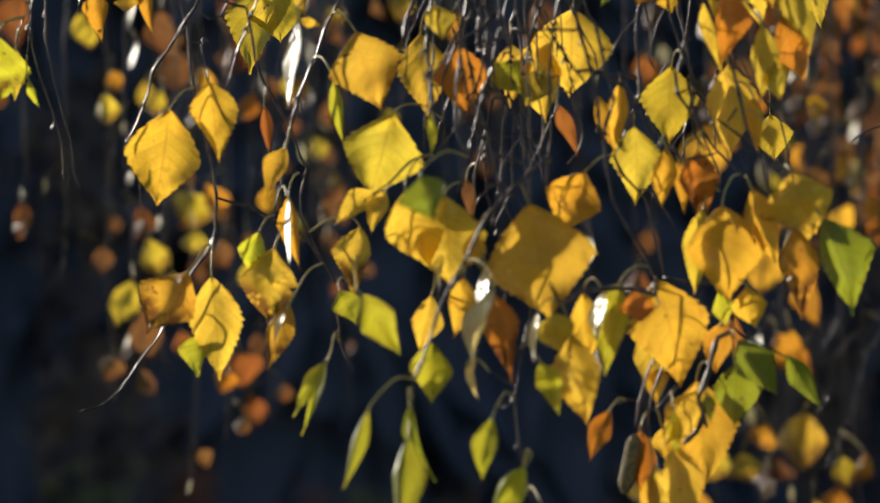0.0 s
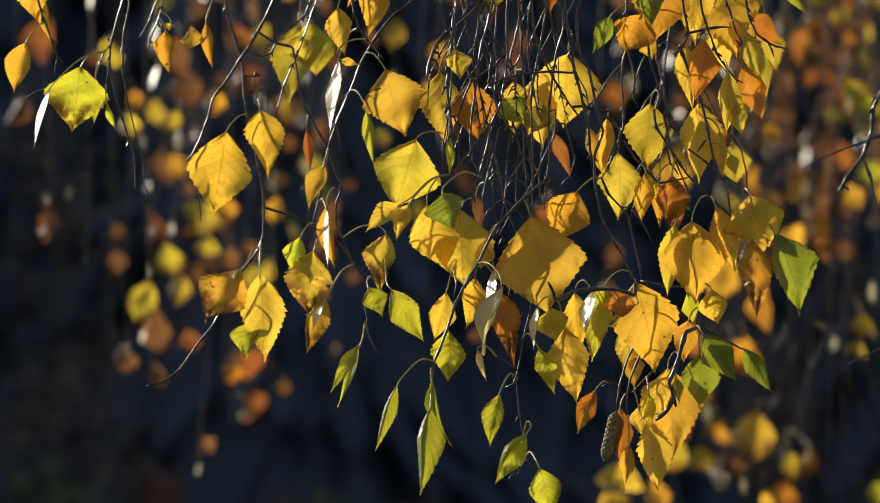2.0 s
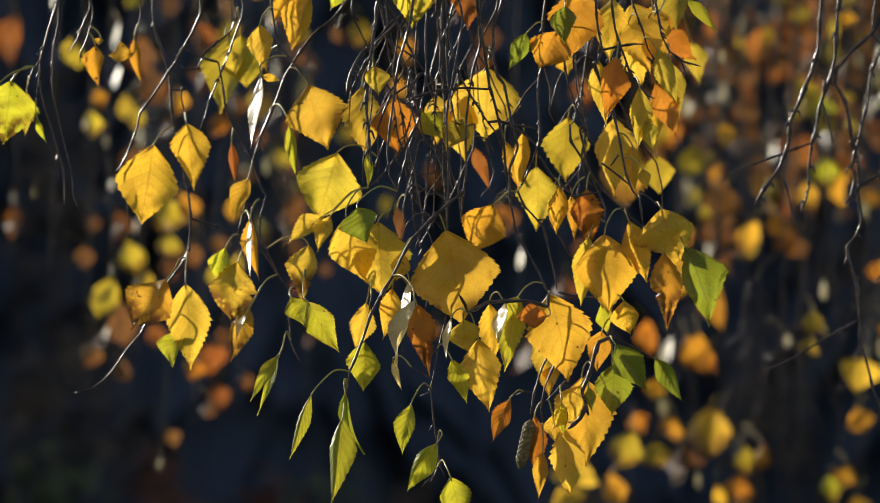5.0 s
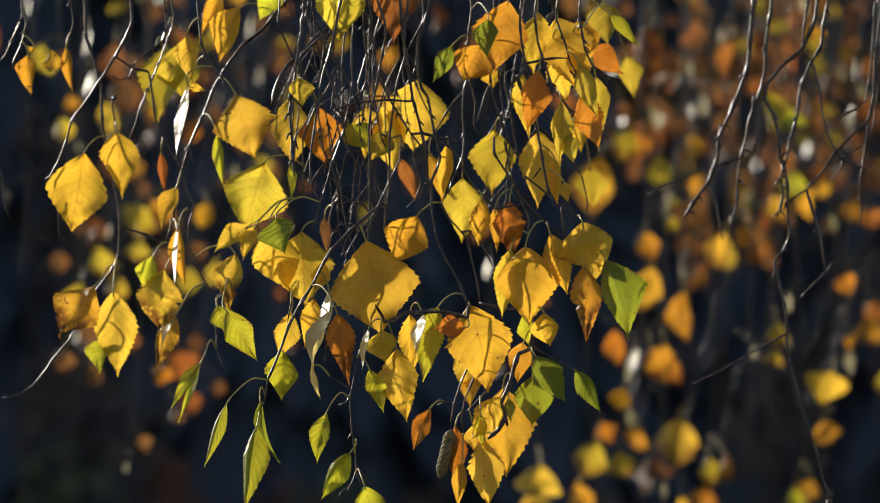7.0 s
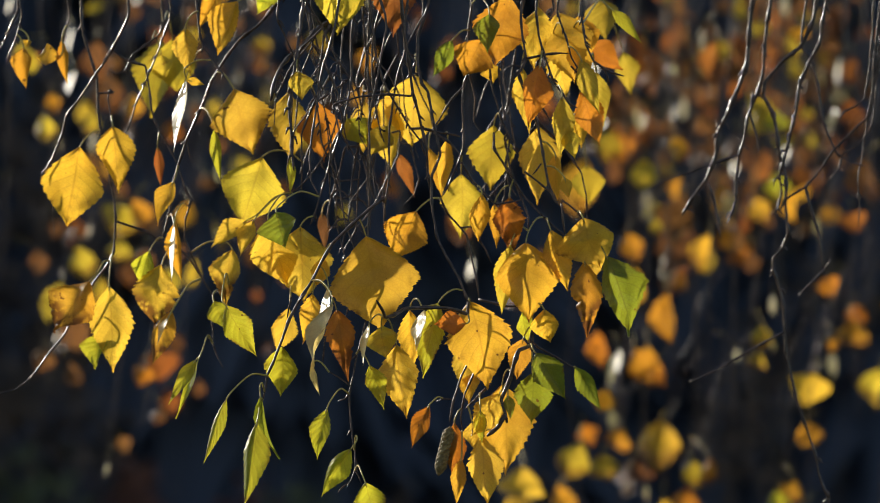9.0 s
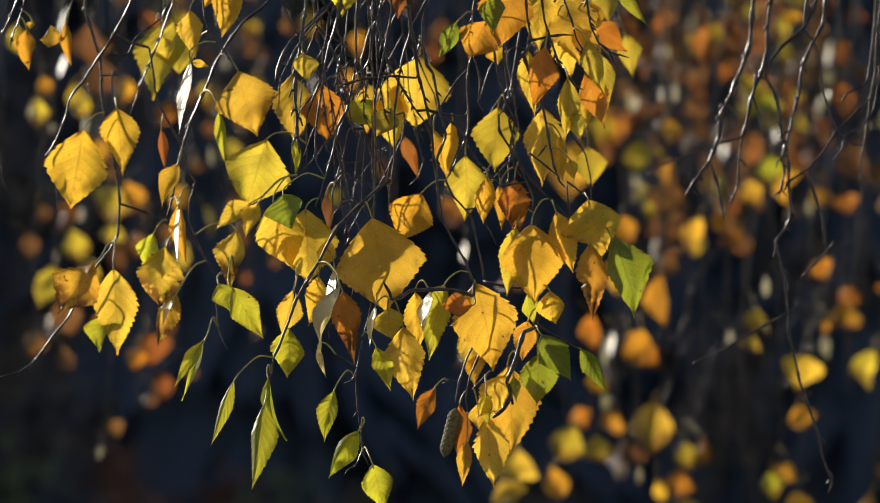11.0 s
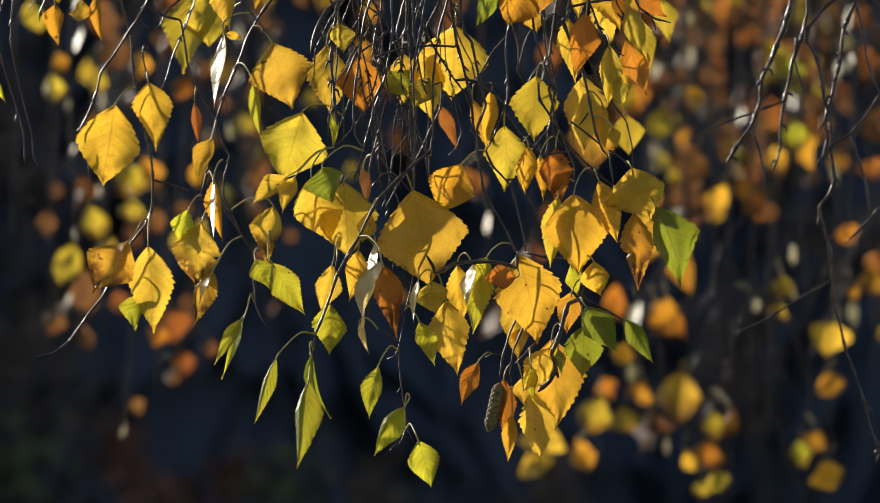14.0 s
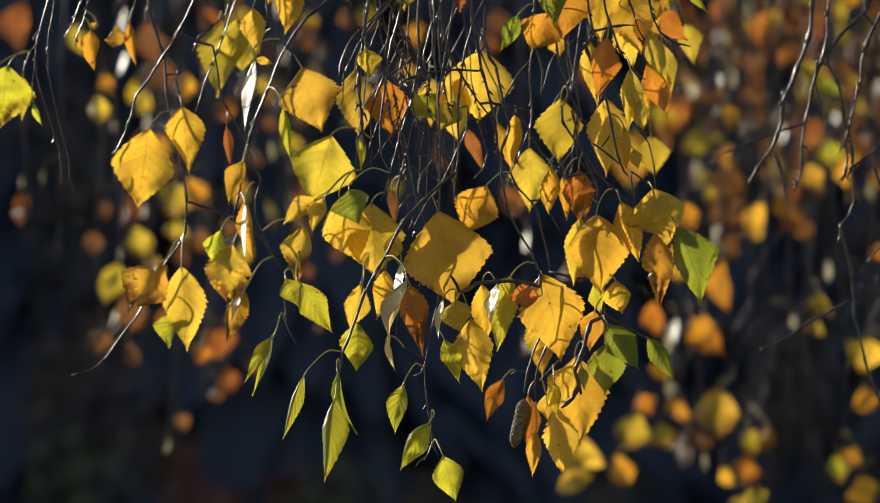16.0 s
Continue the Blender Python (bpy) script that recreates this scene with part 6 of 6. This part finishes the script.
far_leaf(t, (0.0850, 1.152, 1.4328), 0.0335, 0.0284, "yellow")
t = far_twig(0.148, 1.181, 1.435)
far_leaf(t, (0.1414, 1.121, 1.7534), 0.0388, 0.0555, "gold")
far_leaf(t, (0.1666, 1.204, 1.5921), 0.0217, 0.0332, "orange")
far_leaf(t, (0.1594, 1.231, 1.5033), 0.0230, 0.0261, "orange")
far_leaf(t, (0.1395, 1.114, 1.4850), 0.0310, 0.0371, "olive")
far_leaf(t, (0.1342, 1.234, 1.4352), 0.0230, 0.0314, "ochre")
t = far_twig(0.177, 1.149, 1.477)
far_leaf(t, (0.1722, 1.183, 1.7971), 0.0272, 0.0329, "olive")
far_leaf(t, (0.1826, 1.116, 1.5841), 0.0140, 0.0261, "sunglint")
far_leaf(t, (0.1795, 1.168, 1.5740), 0.0124, 0.0339, "sunglint")
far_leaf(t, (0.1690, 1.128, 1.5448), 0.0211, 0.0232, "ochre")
far_leaf(t, (0.1838, 1.218, 1.5168), 0.0166, 0.0270, "sunglint")
far_leaf(t, (0.1830, 1.089, 1.5088), 0.0248, 0.0268, "ochre")
far_leaf(t, (0.1712, 1.144, 1.4770), 0.0304, 0.0284, "olive")
t = far_twig(0.199, 1.201, 1.447)
far_leaf(t, (0.2016, 1.315, 1.8944), 0.0344, 0.0591, "rust")
far_leaf(t, (0.2041, 1.206, 1.8266), 0.0126, 0.0286, "pale")
far_leaf(t, (0.1881, 1.203, 1.7963), 0.0269, 0.0269, "orange")
far_leaf(t, (0.1953, 1.113, 1.6958), 0.0221, 0.0277, "ochre")
far_leaf(t, (0.1964, 1.184, 1.6528), 0.0318, 0.0431, "gold")
far_leaf(t, (0.2063, 1.095, 1.5795), 0.0278, 0.0368, "ochre")
far_leaf(t, (0.2042, 1.294, 1.4471), 0.0117, 0.0267, "brown")
t = far_twig(0.213, 1.201, 1.448)
far_leaf(t, (0.2189, 1.272, 1.8799), 0.0233, 0.0477, "rust")
far_leaf(t, (0.2102, 1.233, 1.8231), 0.0125, 0.0219, "pale")
far_leaf(t, (0.2074, 1.159, 1.7696), 0.0244, 0.0295, "lemon")
far_leaf(t, (0.2209, 1.166, 1.7166), 0.0133, 0.0184, "lemon")
far_leaf(t, (0.2101, 1.110, 1.5828), 0.0232, 0.0321, "ochre")
far_leaf(t, (0.2092, 1.284, 1.4626), 0.0372, 0.0309, "brown")
far_leaf(t, (0.2160, 1.183, 1.4483), 0.0103, 0.0185, "sunglint")
t = far_twig(0.232, 1.148, 1.442)
far_leaf(t, (0.2333, 1.104, 1.8695), 0.0100, 0.0170, "pale")
far_leaf(t, (0.2361, 1.214, 1.8194), 0.0114, 0.0260, "brown")
far_leaf(t, (0.2396, 1.143, 1.7942), 0.0132, 0.0233, "ochre")
far_leaf(t, (0.2279, 1.121, 1.6285), 0.0255, 0.0444, "ochre")
far_leaf(t, (0.2253, 1.125, 1.5715), 0.0131, 0.0211, "orange")
far_leaf(t, (0.2317, 1.229, 1.4929), 0.0397, 0.0480, "yellow")
far_leaf(t, (0.2313, 1.099, 1.4422), 0.0139, 0.0209, "gold")
t = far_twig(0.257, 1.201, 1.413)
far_leaf(t, (0.2695, 1.347, 1.8786), 0.0217, 0.0435, "brown")
far_leaf(t, (0.2434, 1.219, 1.7294), 0.0385, 0.0343, "brown")
far_leaf(t, (0.2533, 1.265, 1.6869), 0.0402, 0.0307, "brown")
far_leaf(t, (0.2704, 1.101, 1.4782), 0.0130, 0.0249, "ochre")
far_leaf(t, (0.2639, 1.181, 1.4682), 0.0216, 0.0267, "olive")
far_leaf(t, (0.2557, 1.178, 1.4402), 0.0297, 0.0308, "orange")
far_leaf(t, (0.2442, 1.115, 1.4131), 0.0180, 0.0160, "lemon")
t = far_twig(0.282, 1.218, 1.409)
far_leaf(t, (0.2770, 1.201, 1.8868), 0.0155, 0.0372, "rust")
far_leaf(t, (0.2726, 1.285, 1.8574), 0.0181, 0.0319, "brown")
far_leaf(t, (0.2942, 1.180, 1.7053), 0.0174, 0.0236, "ochre")
far_leaf(t, (0.2738, 1.237, 1.6910), 0.0230, 0.0366, "gold")
far_leaf(t, (0.3046, 1.172, 1.5905), 0.0143, 0.0143, "sunglint")
far_leaf(t, (0.2722, 1.232, 1.4086), 0.0219, 0.0219, "lemon")
t = far_twig(0.320, 1.148, 1.588)
far_leaf(t, (0.3142, 1.130, 1.8324), 0.0151, 0.0353, "olive")
far_leaf(t, (0.3292, 1.200, 1.7348), 0.0207, 0.0269, "gold")
far_leaf(t, (0.3067, 1.212, 1.6853), 0.0207, 0.0187, "orange")
far_leaf(t, (0.3254, 1.235, 1.6823), 0.0157, 0.0209, "brown")
far_leaf(t, (0.3190, 1.081, 1.6099), 0.0188, 0.0228, "lemon")
far_leaf(t, (0.3307, 1.083, 1.6033), 0.0099, 0.0139, "sunglint")
far_leaf(t, (0.3168, 1.094, 1.5881), 0.0199, 0.0179, "olive")
t = far_twig(0.346, 1.135, 1.440)
far_leaf(t, (0.3530, 1.097, 1.9061), 0.0199, 0.0169, "ochre")
far_leaf(t, (0.3396, 1.174, 1.8232), 0.0297, 0.0266, "lime")
far_leaf(t, (0.3393, 1.144, 1.7563), 0.0253, 0.0304, "lime")
far_leaf(t, (0.3554, 1.157, 1.7398), 0.0173, 0.0295, "ochre")
far_leaf(t, (0.3310, 1.094, 1.6423), 0.0129, 0.0209, "pale")
far_leaf(t, (0.3532, 1.096, 1.4609), 0.0229, 0.0219, "ochre")
far_leaf(t, (0.3494, 1.179, 1.4400), 0.0185, 0.0267, "lime")
t = far_twig(0.385, 1.153, 1.427)
far_leaf(t, (0.3985, 1.185, 1.8293), 0.0144, 0.0206, "sunglint")
far_leaf(t, (0.3870, 1.203, 1.7194), 0.0145, 0.0217, "sunglint")
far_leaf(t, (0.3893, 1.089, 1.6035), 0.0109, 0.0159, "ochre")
far_leaf(t, (0.3973, 1.151, 1.5823), 0.0162, 0.0264, "sunglint")
far_leaf(t, (0.3744, 1.148, 1.5590), 0.0385, 0.0335, "yellow")
far_leaf(t, (0.3801, 1.189, 1.5093), 0.0257, 0.0257, "ochre")
far_leaf(t, (0.3660, 1.109, 1.4266), 0.0310, 0.0300, "gold")
t = far_twig(0.419, 1.208, 1.612)
far_leaf(t, (0.4176, 1.207, 1.8359), 0.0300, 0.0290, "rust")
far_leaf(t, (0.4275, 1.227, 1.7252), 0.0271, 0.0209, "rust")
far_leaf(t, (0.3990, 1.207, 1.6596), 0.0238, 0.0207, "orange")
far_leaf(t, (0.4326, 1.237, 1.6304), 0.0209, 0.0220, "orange")
far_leaf(t, (0.4193, 1.164, 1.6120), 0.0306, 0.0326, "ochre")
t = far_twig(0.456, 1.190, 1.410)
far_leaf(t, (0.4545, 1.148, 1.8053), 0.0203, 0.0264, "pale")
far_leaf(t, (0.4423, 1.240, 1.7685), 0.0283, 0.0451, "brown")
far_leaf(t, (0.4594, 1.143, 1.7272), 0.0233, 0.0253, "ochre")
far_leaf(t, (0.4594, 1.143, 1.6382), 0.0253, 0.0223, "orange")
far_leaf(t, (0.4472, 1.184, 1.5582), 0.0216, 0.0370, "lemon")
far_leaf(t, (0.4742, 1.229, 1.4523), 0.0230, 0.0230, "brown")
far_leaf(t, (0.4535, 1.243, 1.4095), 0.0168, 0.0315, "ochre")
t = far_twig(0.490, 1.195, 1.510)
far_leaf(t, (0.4873, 1.209, 1.8757), 0.0207, 0.0311, "rust")
far_leaf(t, (0.4957, 1.223, 1.7680), 0.0208, 0.0313, "lime")
far_leaf(t, (0.4894, 1.124, 1.6718), 0.0231, 0.0302, "gold")
far_leaf(t, (0.4907, 1.193, 1.5917), 0.0206, 0.0309, "olive")
far_leaf(t, (0.4851, 1.226, 1.5100), 0.0261, 0.0261, "gold")

# further twigs of the same birch, deeper in
deep = random.Random(33)


def deep_twig(x, y, low, count, hues, size=0.021):
    t = far_twig(x, y, low, FAR_TOP + 0.1, 1.5, 0.7)
    for i in range(count):
        z = deep.uniform(low, 2.03)
        far_leaf(t, (x + deep.uniform(-0.022, 0.022), y + deep.uniform(-0.02, 0.02), z), size * deep.uniform(0.35, 1.0), size * deep.uniform(0.8, 1.4), deep.choice(hues if z < 1.78 or x < 0.1 else HIGH))


# weighted to brown, which paints the deep twigs as if shaded
WARM = ("rust", "brown", "brown", "rust", "orange", "brown", "brown", "pale")
HIGH = ("brown", "brown", "rust", "brown", "brown", "olive", "rust", "brown", "pale", "brown")
GOLDEN = ("ochre", "olive", "brown", "brown", "rust", "pale", "brown", "brown", "rust", "brown")
MIXED = ("olive", "ochre", "brown", "brown", "brown", "pale")
for i in range(30):
    deep_twig(deep.uniform(0.13, 0.66), deep.uniform(1.4, 2.1), deep.uniform(1.62, 1.82), deep.randint(7, 11), (GOLDEN, WARM, GOLDEN, MIXED)[i % 4], 0.025)
for i in range(13):
    deep_twig(deep.uniform(-0.40, -0.10), deep.uniform(1.4, 1.95), deep.uniform(1.62, 1.80), deep.randint(4, 7), ("olive", "olive", "brown", "brown", "ochre", "brown", "brown", "pale"), 0.023)
for i in range(6):
    deep_twig(deep.uniform(-0.55, 0.0), deep.uniform(1.7, 2.2), deep.uniform(1.48, 1.60), deep.randint(1, 3), ("brown", "rust", "brown"), 0.018)
for i in range(6):
    deep_twig(deep.uniform(-0.16, 0.16), deep.uniform(1.45, 1.95), deep.uniform(1.68, 1.82), deep.randint(1, 3), WARM, 0.025)
# bare twigs of the birch behind, forking low down
for i in range(12):
    bx, by, bz = deep.uniform(0.18, 0.58), deep.uniform(1.0, 1.5), deep.uniform(1.45, 1.66)
    t = far_twig(bx, by, bz, FAR_TOP if by < 1.3 else FAR_TOP + 0.1, 1.5, 0.8, "long bare grey-brown birch twig hanging down")
    for k in range(2):
        side, ln = deep.choice((-1, 1)), deep.uniform(0.07, 0.16)
        p = AXIS[t.name] + t.location
        p.z = bz + deep.uniform(0.05, 0.25)
        shoot(t, [p, p + Vector((side * ln * 0.25, 0.004, -ln * 0.3)), p + Vector((side * ln * 0.32, 0, -ln * 0.65)), p + Vector((side * ln * 0.5, 0, -ln))], 0.8, 0.45)
